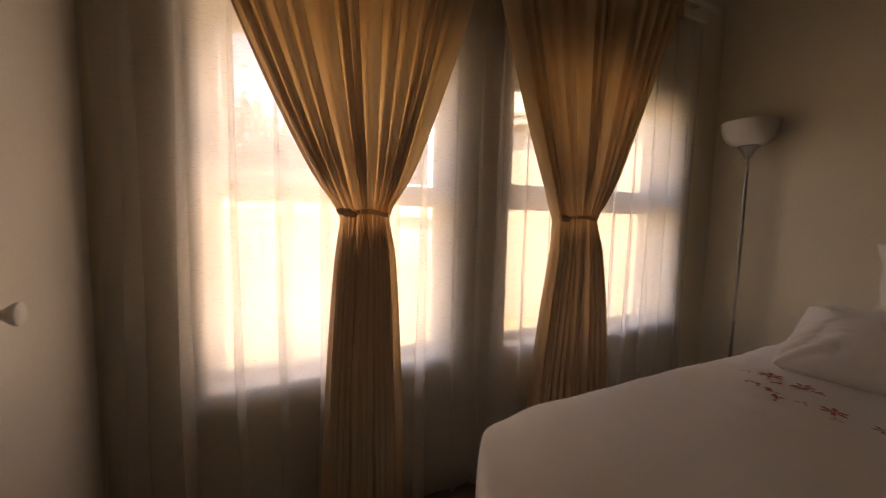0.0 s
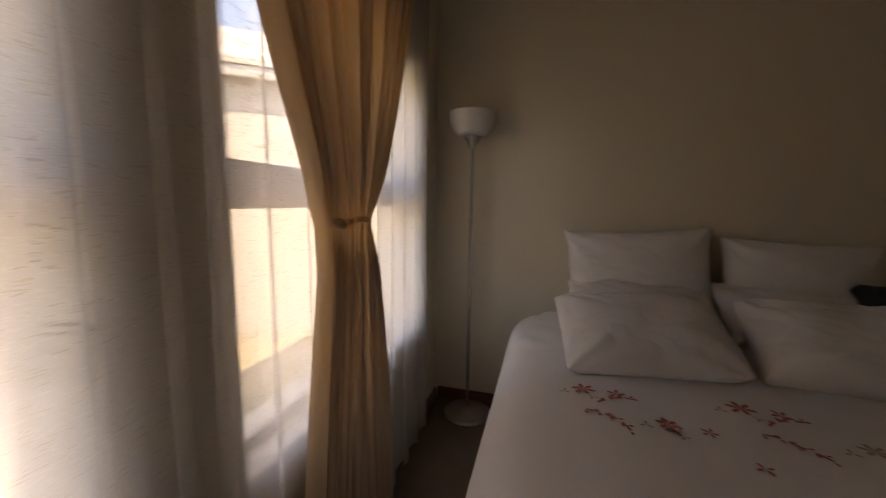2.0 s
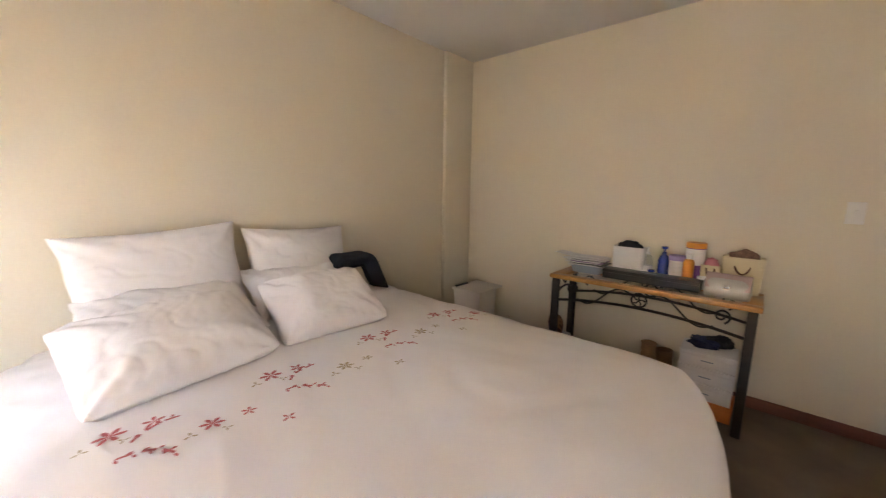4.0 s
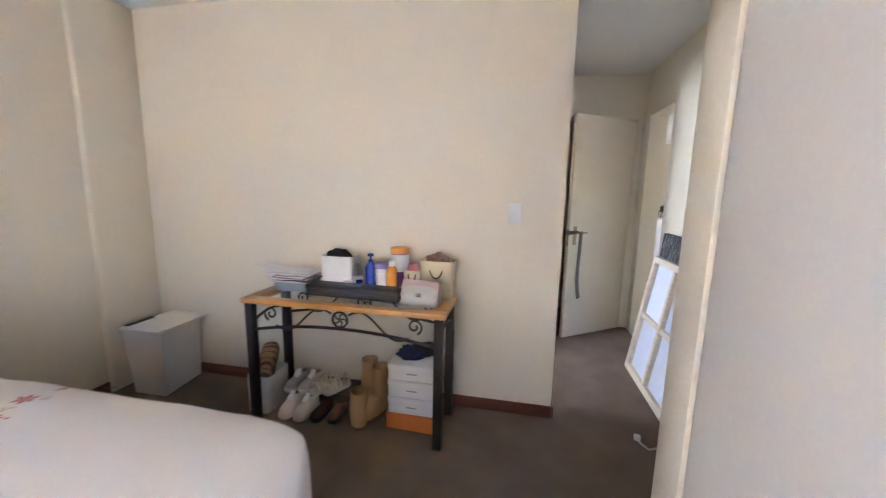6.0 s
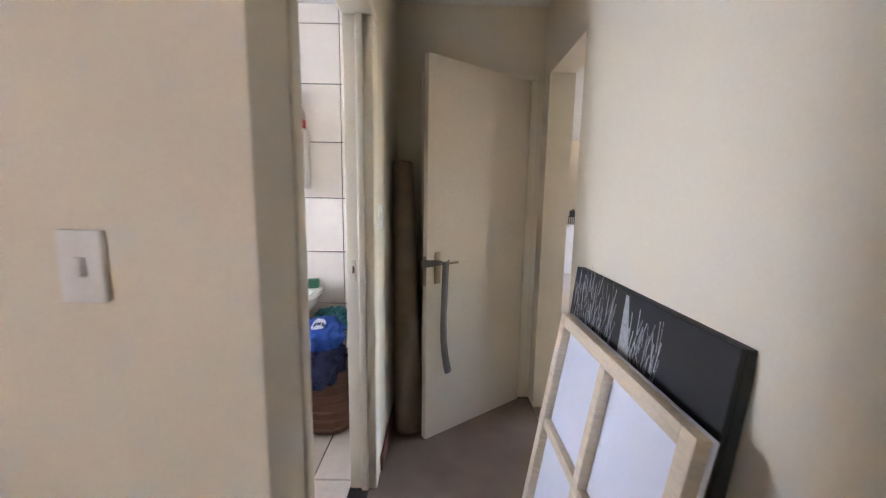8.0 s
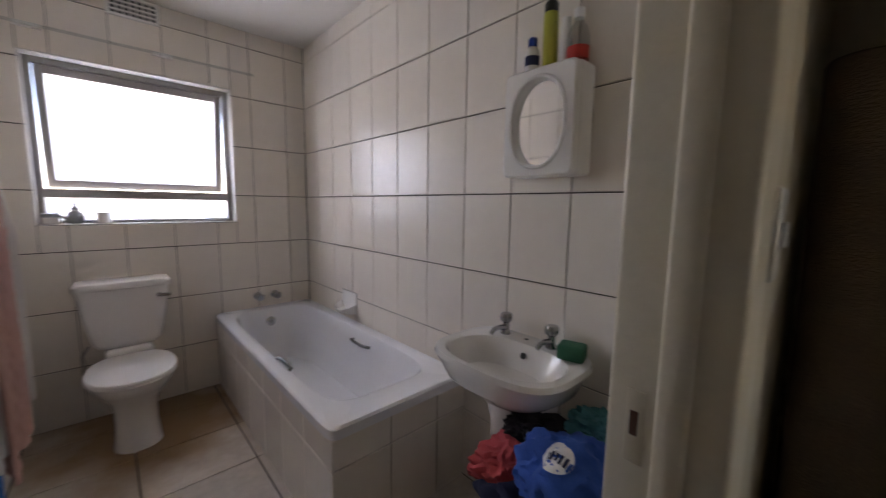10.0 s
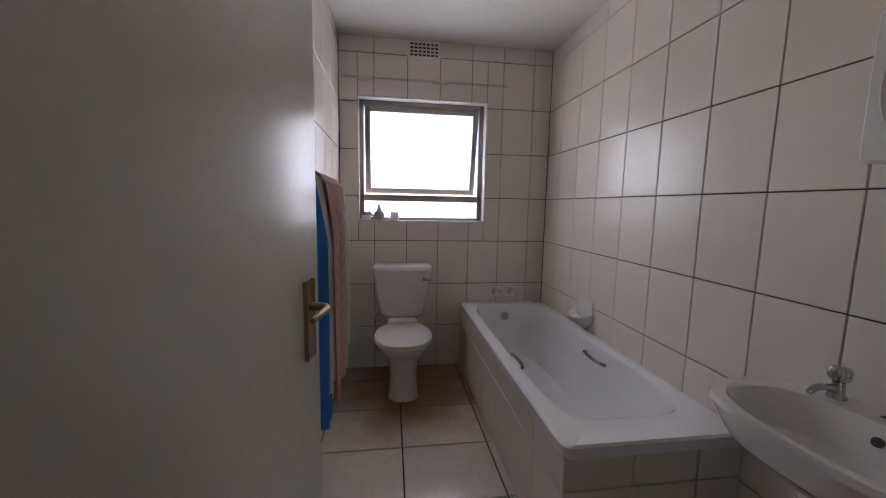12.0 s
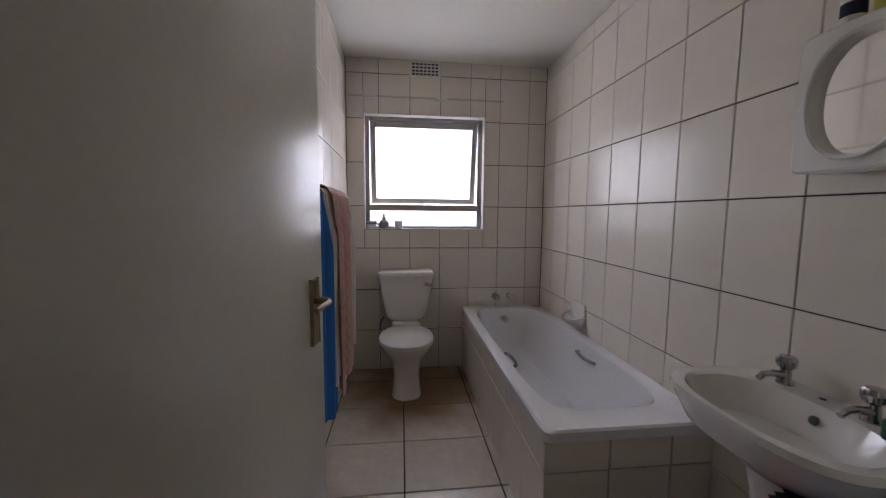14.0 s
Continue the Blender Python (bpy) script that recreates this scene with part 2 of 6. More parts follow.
PLASTER = mat("sand-coloured plaster", (0.60, 0.55, 0.46), 0.9, 0.08, 1.5, 0.3, 40)
GREYWALL = mat("grey garden wall", (0.40, 0.39, 0.38), 0.9, 0.12, 1.5, 0.3, 40)
ROOF = mat("grey roof sheet", (0.2, 0.18, 0.17), 0.7, 0.15, 2, 0.2, 40)
BARK = mat("bark", (0.1, 0.07, 0.05), 0.95, 0.3, 6, 0.8, 30)
LEAF = mat("leaves", (0.05, 0.075, 0.03), 0.7, 0.4, 3, 0.2, 40, trans=0.3)


# ---- building blocks ----
def finish(name, bm, material, smooth=True, angle=35):
    bmesh.ops.recalc_face_normals(bm, faces=bm.faces)
    me = bpy.data.meshes.new(name)
    bm.to_mesh(me)
    bm.free()
    me.materials.append(material)
    if smooth:
        me.shade_smooth()
        me.set_sharp_from_angle(angle=radians(angle))
    return me


def part(name, bm, material, parent, label="", smooth=True, angle=35):
    ob = new(name, finish(name, bm, material, smooth, angle))
    ob.parent = parent
    if label:
        tagged(ob, label)
    return ob


def thing(name, label, category, group="", at=(0, 0, 0), rz=0):
    ob = new(name)
    ob.empty_display_size = 0.05
    ob.matrix_basis = pose(*at, 0, 0, rz)
    return tagged(ob, label, category, group)


def single(name, bm, material, label, category, group="", kind="", at=None, rz=0, smooth=True):
    ob = new(name, finish(name, bm, material, smooth))
    if at:
        ob.matrix_basis = pose(*at, 0, 0, rz)
    return tagged(ob, label, category, group, kind)


def box(x0, y0, z0, x1, y1, z1, bevel=0.0, seg=2, bm=None, m=None):
    """A box, its edges rounded, added to bm."""
    tmp = bmesh.new()
    bmesh.ops.create_cube(tmp, size=1)
    for v in tmp.verts:
        v.co = Vector(((x0 + x1) / 2 + v.co.x * (x1 - x0), (y0 + y1) / 2 + v.co.y * (y1 - y0), (z0 + z1) / 2 + v.co.z * (z1 - z0)))
    if bevel:
        bmesh.ops.bevel(tmp, geom=list(tmp.edges), offset=bevel, segments=seg, affect="EDGES", profile=0.5)
    return join(bm, tmp, m)


def join(bm, tmp, m=None):
    if m is not None:
        bmesh.ops.transform(tmp, matrix=m, verts=list(tmp.verts))
    if bm is None:
        return tmp
    me = bpy.data.meshes.new("tmp")
    tmp.to_mesh(me)
    tmp.free()
    bm.from_mesh(me)
    bpy.data.meshes.remove(me)
    return bm


def loft(rings, cap0=True, cap1=True, bm=None, closed=True):
    """Skins rings of points."""
    bm = bm or bmesh.new()
    vs = [[bm.verts.new(p) for p in r] for r in rings]
    n = len(vs[0])
    for a, b in zip(vs, vs[1:]):
        for i in range(n if closed else n - 1):
            j = (i + 1) % n
            bm.faces.new((a[i], a[j], b[j], b[i]))
    if cap0:
        bm.faces.new(vs[0][::-1])
    if cap1:
        bm.faces.new(vs[-1])
    return bm


def oval(cx, cy, z, rx, ry, p=2.0, n=32):
    """A superellipse ring, level at z."""
    out = []
    for i in range(n):
        a = 2 * math.pi * i / n
        c, s = math.cos(a), math.sin(a)
        out.append(Vector((cx + rx * math.copysign(abs(c) ** (2 / p), c), cy + ry * math.copysign(abs(s) ** (2 / p), s), z)))
    return out


def lathe(profile, cx=0, cy=0, n=24, bm=None, caps=(True, True)):
    return loft([oval(cx, cy, z, max(r, 0.0004), max(r, 0.0004), 2, n) for r, z in profile], *caps, bm=bm)


def tube(pts, r, n=8, bm=None):
    """A round bar along points."""
    pts = [Vector(p) for p in pts]
    rings = []
    side = None
    for i, p in enumerate(pts):
        d = (pts[min(i + 1, len(pts) - 1)] - pts[max(i - 1, 0)]).normalized()
        if side is None:
            side = d.orthogonal().normalized()
        side = (side - d * side.dot(d)).normalized()
        up = d.cross(side)
        rr = r[i] if isinstance(r, (list, tuple)) else r
        rings.append([p + rr * (math.cos(2 * math.pi * k / n) * side + math.sin(2 * math.pi * k / n) * up) for k in range(n)])
    return loft(rings, bm=bm)


def grid(nu, nv, f, thick=0.0, bm=None, closed_u=False):
    """A sheet from f(u, v); with a thickness it gets a back and rims."""
    bm = bm or bmesh.new()
    vs = [[bm.verts.new(f(i / nu, j / nv)) for i in range(nu + 1)] for j in range(nv + 1)]
    faces = [bm.faces.new((vs[j][i], vs[j][i + 1], vs[j + 1][i + 1], vs[j + 1][i])) for j in range(nv) for i in range(nu)]
    if thick:
        bm.normal_update()
        bmesh.ops.solidify(bm, geom=faces, thickness=thick)
    return bm


def wall_with_holes(name, axis, lo, hi, a0, a1, z0, z1, holes, material, label):
    """A wall lo..hi thick along axis, a0..a1 long, cut by holes (b0, b1, c0, c1)."""
    bm = bmesh.new()
    cuts_a = sorted({a0, a1, *(h[0] for h in holes), *(h[1] for h in holes)})
    cuts_z = sorted({z0, z1, *(h[2] for h in holes), *(h[3] for h in holes)})
    na, nz = len(cuts_a) - 1, len(cuts_z) - 1

    def solid(i, k):
        if not (0 <= i < na and 0 <= k < nz):
            return False
        a, z = (cuts_a[i] + cuts_a[i + 1]) / 2, (cuts_z[k] + cuts_z[k + 1]) / 2
        return not any(h[0] < a < h[1] and h[2] < z < h[3] for h in holes)

    cache = {}

    def vert(d, a, z):
        key = (d, a, z)
        if key not in cache:
            cache[key] = bm.verts.new((d, a, z) if axis == "x" else (a, d, z))
        return cache[key]

    for i in range(na):
        for k in range(nz):
            if not solid(i, k):
                continue
            p, q, r, s = cuts_a[i], cuts_a[i + 1], cuts_z[k], cuts_z[k + 1]
            for d in (lo, hi):
                bm.faces.new([vert(d, *c) for c in ((p, r), (q, r), (q, s), (p, s))])
            for (di, dk), (c0, c1) in {(-1, 0): ((p, r), (p, s)), (1, 0): ((q, r), (q, s)), (0, -1): ((p, r), (q, r)), (0, 1): ((p, s), (q, s))}.items():
                if not solid(i + di, k + dk):
                    bm.faces.new([vert(lo, *c0), vert(lo, *c1), vert(hi, *c1), vert(hi, *c0)])
    return single(name, bm, material, label, "wall", kind="structure", smooth=False)



# ---- the large structure ----
EX, NY = 2.82, 3.56          # inner faces of the east and north walls
HC, HB = 2.48, 2.44          # ceilings: bedroom and passage, bathroom
W1, W2 = (0.155, 1.03), (1.295, 2.46)   # bedroom window openings along x
WZ = (0.585, 1.86)
BWY, BWZ = (-1.2, -0.25), (1.147, 2.036)  # bathroom window opening

single("floor", box(-1.05, -2.9, -0.12, EX, 3.78, 0.0), CARPET, "brown-grey loop-pile carpet over the whole floor", "floor", kind="structure", smooth=False)
wall_with_holes("wall_north", "y", NY, NY + 0.22, -1.05, EX + 0.23, -0.12, 2.7, [(*W1, *WZ), (*W2, *WZ)], WALL, "cream painted wall with two windows behind curtains")
wall_with_holes("wall_east", "x", EX, EX + 0.23, -2.9, NY, -0.12, 2.7, [(*BWY, *BWZ)], WALL, "cream painted wall behind the bed")
wall_with_holes("wall_south", "y", -0.11, 0.0, 0.0, EX, 0, 2.7, [], WALL, "cream painted wall behind the console table")
wall_with_holes("wall_west", "x", -1.05, -0.9, -2.9, NY, -0.12, 2.7, [(-1.66, -1.12, 0.0, 2.07)], WALL, "white painted passage wall with a doorway")
wall_with_holes("wall_passage_end", "y", -1.9, -1.78, -0.9, 0.11, 0, 2.7, [(-0.82, -0.20, 0.0, 2.06)], WALL, "cream painted wall with a cupboard doorway")
wall_with_holes("wall_bathroom_west", "x", 0.0, 0.11, -1.78, -0.11, 0, 2.7, [(-1.06, -0.15, 0.0, 2.09)], WALL, "cream painted wall with the bathroom doorway")
wall_with_holes("wall_bathroom_south", "y", -1.85, -1.71, 0.11, EX, 0, 2.7, [], WALL, "wall behind the bath tiles")
wall_with_holes("wall_closet", "y", -2.42, -2.32, -0.9, 0.6, 0, 2.7, [], WALL, "plain back wall of the store cupboard")
wall_with_holes("wall_closet_east", "x", 0.5, 0.6, -2.32, -1.85, 0, 2.7, [], WALL, "plain side wall of the store cupboard")
single("ceiling", box(-1.05, -2.9, HC, EX, NY, HC + 0.1), CEIL, "flat white painted ceiling", "ceiling", kind="structure", smooth=False)
single("ceiling_bathroom", box(0.11, -1.71, HB, EX, -0.11, HC - 0.004), CEIL, "flat white painted bathroom ceiling", "ceiling", kind="structure", smooth=False)
single("wall_chase", box(2.785, 0.0, 0, EX, 0.38, HC, 0.012, 3), WALL, "shallow boxed-in corner of the cream wall", "wall", kind="structure")

# roof slab and eaves over the house
single("roof", box(-1.2, -3.0, 2.702, 3.2, 3.9, 2.86, 0.01), ROOF, "flat grey roof over the house", "roof", kind="structure")


def baseboard(x0, y0, x1, y1):
    single("baseboard", box(min(x0, x1), min(y0, y1), 0, max(x0, x1), max(y0, y1), 0.075, 0.006), SKIRT, "varnished red-brown timber skirting board", "baseboard", kind="structure")


baseboard(0.0, 0.002, 2.785, 0.016)
baseboard(EX - 0.016, 0.38, EX - 0.002, NY - 0.02)
baseboard(-0.06, NY - 0.016, EX - 0.02, NY - 0.002)
baseboard(-0.016, -0.11, -0.002, 0.016)
baseboard(-0.898, -1.11, -0.884, 1.228)
baseboard(-0.016, -1.77, -0.002, -1.075)


# ---- bedroom windows ----
def bedroom_window(name, x0, x1, tilt):
    w = tagged(new(name), "painted metal window with a top-hung sash standing open", "window", kind="structure")
    y0, y1 = 3.635, 3.675
    z0, z1 = WZ
    f = 0.045
    bm = bmesh.new()
    for b in ((x0, z0, x0 + f, z1), (x1 - f, z0, x1, z1), (x0 + f, z0, x1 - f, z0 + f), (x0 + f, z1 - f, x1 - f, z1), (x0 + f, 1.222, x1 - f, 1.304)):
        box(b[0], y0, b[1], b[2], y1, b[3], 0.004, bm=bm)
    part("window_frame", bm, FRAMEWHITE, w)
    p = part("pane", box(x0 + f, y0 + 0.016, z0 + f, x1 - f, y0 + 0.021, 1.222), CLEAR, w, smooth=False)
    p.visible_shadow = False
    sash = bmesh.new()
    h, wd, s = z1 - f - 1.304 - 0.006, x1 - x0 - 2 * f - 0.006, 0.036
    for b in ((0, -h, s, 0), (wd - s, -h, wd, 0), (s, -h, wd - s, -h + s), (s, -s, wd - s, 0)):
        box(b[0], 0, b[1], b[2], 0.03, b[3], 0.004, bm=sash)
    so = part("sash", sash, FRAMEWHITE, w)
    so.matrix_basis = pose(x0 + f + 0.003, y0 + 0.01, z1 - f - 0.003, tilt)
    p = part("pane", box(s, 0.012, -h + s, wd - s, 0.017, -s), CLEAR, so, smooth=False)
    p.visible_shadow = False
    part("window_sill", box(x0 + 0.002, NY - 0.015, z0 + 0.001, x1 - 0.002, y0 - 0.001, z0 + 0.012, 0.004), FRAMEWHITE, w)
    bm = bmesh.new()
    for b in ((x0, z0 + 0.013, x0 + 0.005, z1 - 0.005), (x1 - 0.005, z0 + 0.013, x1, z1 - 0.005), (x0, z1 - 0.005, x1, z1)):
        box(b[0], NY - 0.003, b[1], b[2], y0 - 0.0005, b[3], bm=bm)
    part("reveal", bm, CUPBOARD, w, "white painted window reveal", smooth=False)
    bm = tube([(x0 + 0.42, y0 - 0.004, 1.315), (x0 + 0.42, y0 - 0.03, 1.33), (x0 + 0.47, y0 - 0.035, 1.325), (x0 + 0.55, y0 - 0.03, 1.322)], 0.006)
    part("window_stay", bm, BRASS, w)


bedroom_window("window_1", *W1, 14)
bedroom_window("window_2", *W2, 0)


# ---- curtains ----
def sheer(name, x0, x1, seed, y0=3.512):
    """Voile gathered in soft folds that double back on themselves."""
    rnd = random.Random(seed)
    n = max(int((x1 - x0) / 0.125), 3)
    ph = [rnd.uniform(-0.9, 0.9) for _ in range(n + 2)]
    wd = [rnd.uniform(0.35, 1.0) for _ in range(n + 2)]

    def f(u, v):
        k = u * n
        i = int(min(k, n - 1e-6))
        fr = k - i
        a = wd[i] * (1 - fr) + wd[i + 1] * fr
        th = 2 * math.pi * k + ph[i] * (1 - fr) + ph[i + 1] * fr + 0.25 * math.sin(2.3 * v + i)
        drop = 0.55 + 0.45 * v
        x = x0 + (x1 - x0) * u + 0.074 * a * math.sin(th) * drop + 0.012 * math.sin(5 * v + 9 * u) * v
        y = y0 + (0.020 if y0 < 3.53 else 0.012) * a * math.cos(th) * drop
        return Vector((x, y, 2.27 - 2.25 * v))

    bm = grid(n * 18, 24, f)
    return single(name, bm, VOILE, "sheer white voile curtain in soft folds before the window", "curtain", "voile curtains")


sheer("sheer_curtain", -0.07, 1.20, 3)
sheer("sheer_curtain", 1.16, 2.52, 8)
for k, (a, b) in enumerate(((-0.08, 0.60), (0.94, 1.30), (2.10, 2.54))):
    sheer("sheer_curtain", a, b, 20 + k, 3.537)


def drape(top, waist, foot, seed, knot_left):
    """A lined curtain drawn in at the waist by a tie, like an hourglass."""
    rnd = random.Random(seed)
    d = thing("curtain", "tan woven curtain gathered at the waist by a tie-back", "curtain", "tied curtains")
    zt, zw, zf = 2.25, 1.188, 0.015
    n = 13
    ph = [rnd.uniform(0, 6.28) for _ in range(4)]

    def edge(k, z):
        if z > zw:
            s = (z - zw) / (zt - zw)
            e = s ** 0.80 * 0.92 + 0.08 * s
            return waist[k] + (top[k] - waist[k]) * e
        s = (zw - z) / (zw - zf)
        return waist[k] + (foot[k] - waist[k]) * (1 - (1 - s) ** 1.8)

    def f(u, v):
        z = zt + (zf - zt) * v
        l, r = edge(0, z), edge(1, z)
        w = r - l
        near = math.exp(-((z - zw) / 0.09) ** 2)
        amp = min(0.026, 0.012 + 0.010 / max(w, 0.1)) * (1 - 0.45 * near)
        warp = u + 0.018 * math.sin(2 * math.pi * 3 * u + ph[0]) + 0.012 * math.sin(2 * math.pi * 5 * u + ph[1])
        th = 2 * math.pi * n * warp + 0.5 * math.sin(2.2 * v + ph[2])
        bulge = 0.045 * math.sqrt(max(0.0, 1 - (2 * u - 1) ** 2)) * (0.35 + near * 0.7)
        y = 3.462 + 0.022 * near + 0.012 * max(0.0, (zw - z) / zw) - bulge + amp * math.cos(th) + 0.006 * math.sin(7 * u + 5 * v)
        return Vector((l + w * u + amp * 0.35 * math.sin(2 * th) * (1 - near), y, z))

    part("cloth", grid(n * 14, 60, f), DRAPE, d)
    # gathered heading above the tape
    def head(u, v):
        th = 2 * math.pi * 34 * u
        return Vector((top[0] + (top[1] - top[0]) * u + 0.004 * math.sin(th), 3.452 + 0.014 * math.cos(th) - 0.004 * v, 2.305 - 0.10 * v))
    part("heading", grid(34 * 8, 4, head), DRAPE, d, "pencil-pleated heading")
    c, ry = (waist[0] + waist[1]) / 2, (waist[1] - waist[0]) / 2
    bm = loft([[Vector((c + (ry - 0.004) * math.cos(a), 3.462 + 0.040 * math.sin(a), zw + dz + 0.006 * math.sin(3 * a))) for a in [2 * math.pi * i / 28 for i in range(28)]] for dz in (-0.008, -0.003, 0.003, 0.008)], False, False)
    part("tie_back", bm, DRAPE, d)
    kx = waist[0] + 0.012 if knot_left else waist[1] - 0.03
    kb = bmesh.new()
    for px, pz, s in ((0, 0, 0.020), (-0.018, 0.004, 0.016), (0.017, -0.006, 0.016)):
        bmesh.ops.create_icosphere(kb, subdivisions=2, radius=s, matrix=Matrix.Translation((kx + px, 3.426, zw + pz)) @ Matrix.Diagonal((1, 0.7, 0.75, 1)))
    part("knot", kb, DRAPE, d, "knotted end of the tie-back")
    return d


drape((0.06, 1.12), (0.56, 0.725), (0.495, 0.78), 5, True)
drape((1.10, 2.25), (1.495, 1.742), (1.362, 1.885), 9, True)
rail = thing("curtain_rail", "white double curtain rail under the ceiling", "rail")
part("track", box(-0.08, 3.50, 2.285, 2.56, 3.525, 2.315, 0.004), WHITEPLASTIC, rail)
part("track", box(-0.08, 3.444, 2.31, 2.56, 3.462, 2.332, 0.004), WHITEPLASTIC, rail)
for bx in (0.0, 1.17, 2.45):
    part("bracket", box(bx - 0.01, 3.444, 2.332, bx + 0.01, NY - 0.001, 2.345, 0.002), WHITEPLASTIC, rail)


# ---- built-in wardrobe ----
ward = thing("wardrobe", "built-in white wardrobe with cream frame and turned knobs", "wardrobe")
part("carcass", box(-0.898, 1.24, 0.0, -0.135, NY - 0.004, HC - 0.004), CUPBOARD, ward, smooth=False)
bm = bmesh.new()
box(-0.135, 1.23, 0.0, -0.105, 1.355, HC - 0.004, 0.006, bm=bm)
box(-0.135, 1.355, 0.0, -0.11, NY - 0.004, 0.07, 0.003, bm=bm)
box(-0.135, 1.355, HC - 0.09, -0.11, NY - 0.004, HC - 0.004, 0.003, bm=bm)
part("frame", bm, GLOSSPAINT, ward, "cream painted face frame")
dw = (NY - 0.01 - 1.362) / 4
for i in range(4):
    a = 1.364 + i * dw
    dr = part("door", box(-0.131, a + 0.002, 0.075, -0.109, a + dw - 0.004, HC - 0.095, 0.008, 3), CUPBOARD, ward)
    ky = a + 0.105 if i % 2 else a + dw - 0.105
    bm = lathe([(0.011, 0), (0.011, 0.012), (0.009, 0.024), (0.016, 0.034), (0.0215, 0.042), (0.021, 0.048), (0.012, 0.052)], n=20)
    bmesh.ops.transform(bm, matrix=pose(-0.109, ky, 0.99, 0, 90, 0), verts=bm.verts)
    part("knob", bm, WHITEPLASTIC, dr, "turned cream knob")

# ---- bed ----
bed = thing("bed", "double bed base with mattress under a white duvet", "bed", at=(0, 0, 0))
part("base", box(0.92, 1.27, 0.05, 2.79, 2.93, 0.36, 0.10, 4), BLACKCLOTH, bed)
part("mattress", box(0.90, 1.25, 0.36, 2.80, 2.96, 0.655, 0.09, 5), LINEN, bed)
for lx in (1.05, 2.68):
    for ly in (1.40, 2.80):
        part("foot", box(lx - 0.03, ly - 0.03, 0, lx + 0.03, ly + 0.03, 0.05, 0.004), IRON, bed)
noise.seed_set(4)


def duvet_z(x, y):
    ex, ey = abs(x - 1.63) / 1.03, abs(y - 2.12) / 0.955
    sag = 0.05 * min(1.0, max(ex if x < 1.63 else 0, ey)) ** 5
    tug = max(0.0, min(1.0, (x - 1.75) / 0.5)) * max(0.0, min(1.0, (abs(y - 2.12) - 0.35) / 0.4))
    ridge = 0.010 * (0.3 + tug) * (0.25 - abs(noise.noise((x * 3.0 + y * 4.5, y * 7.5 - x * 5.0, 15.0)))) + 0.004 * (0.4 + tug) * noise.noise((x * 11 + y * 8, y * 17 - x * 9, 21.0))
    return 0.690 - sag + ridge + 0.009 * noise.noise((x * 2.1, y * 2.4, 1.0)) + 0.005 * noise.noise((x * 6, y * 7, 4.0)) - 0.009 * max(0.0, 0.22 - abs(noise.noise((x * 2.2 + y * 1.3, y * 2.6 - x, 9.0)))) / 0.22 * (0.4 + max(0.0, noise.noise((x * 1.1, y * 1.3, 3.0))))


def duvet(u, v):
    x0, x1, y0, y1 = 0.60, 2.66, 1.165, 3.075
    a, b = 2 * u - 1, 2 * v - 1
    cx, cy, hx, hy = (x0 + x1) / 2, (y0 + y1) / 2, (x1 - x0) / 2, (y1 - y0) / 2
    drop, edge = 0.46, 0.12
    # path length out from the middle, then over a rounded edge and down
    def over(s, h, fall):
        full = h + fall
        d = abs(s) * full
        if d <= h - edge:
            return math.copysign(d, s), 0.0
        q = d - (h - edge)
        arc = edge * math.pi / 2
        if q < arc:
            g = q / edge
            return math.copysign(h - edge + edge * math.sin(g), s), edge * (1 - math.cos(g))
        return math.copysign(h + (q - arc) * 0.05, s), edge + (q - arc)
    px, dx = over(a, hx, drop if a < 0 else 0.03)
    py, dy = over(b, hy, drop)
    # soften the corners of the foot end
    if a < 0:
        k = max(0.0, (abs(px) / hx) ** 3 + (abs(py) / hy) ** 3 - 1.0)
        k = min(k, 1.0)
        px *= 1 - 0.24 * k
        py *= 1 - 0.13 * k
    x, y = cx + px, cy + py
    down = min(dx + dy * 0.98, 0.60) if dx and dy else dx + dy
    fold = 0.0
    if down > edge:
        t = min(1.0, (down - edge) / 0.3)
        fold = 0.016 * t * math.sin(13 * (x if dy > dx else y) + 2 * noise.noise((x * 3, y * 3, 0)))
    if dy > dx:
        y += fold
    else:
        x += fold
    return Vector((x, y, duvet_z(x, y) - down))


dv = thing("duvet", "white cotton duvet with red embroidered sprigs on the bed", "bedding")
part("cover", grid(110, 120, duvet), LINEN, dv)


def petals(bm, x, y, n, r, turn, wide=0.19, hub=None):
    """A stitched flower: petals that meet in the middle."""
    hub = hub or bm.verts.new((x, y, duvet_z(x, y) + 0.005))
    for k in range(n):
        a = turn + 2 * math.pi * k / n
        ring = [hub]
        for s, w in ((0.5, wide), (0.85, wide * 0.8), (1.0, 0.0), (0.85, -wide * 0.8), (0.5, -wide)):
            px, py = x + r * (s * math.cos(a) - w * math.sin(a)), y + r * (s * math.sin(a) + w * math.cos(a))
            ring.append(bm.verts.new((px, py, duvet_z(px, py) + 0.005)))
        bm.faces.new(ring)


def stem(bm, x, y, a, length, leaves):
    c, s = math.cos(a), math.sin(a)
    prev = None
    for k in range(9):
        t = k / 8
        px, py = x + length * t * c - 0.02 * math.sin(3 * t) * s, y + length * t * s + 0.02 * math.sin(3 * t) * c
        pair = [bm.verts.new((px - o * s * 0.0045, py + o * c * 0.0045, duvet_z(px, py) + 0.005)) for o in (-1, 1)]
        if prev and k % 3:
            bm.faces.new((prev[0], prev[1], pair[1], pair[0]))
        prev = pair
        if leaves or k % 2:
            petals(bm, px, py, 1, 0.018, a + (0.9 if k % 2 else -0.9), 0.22, pair[k % 2])


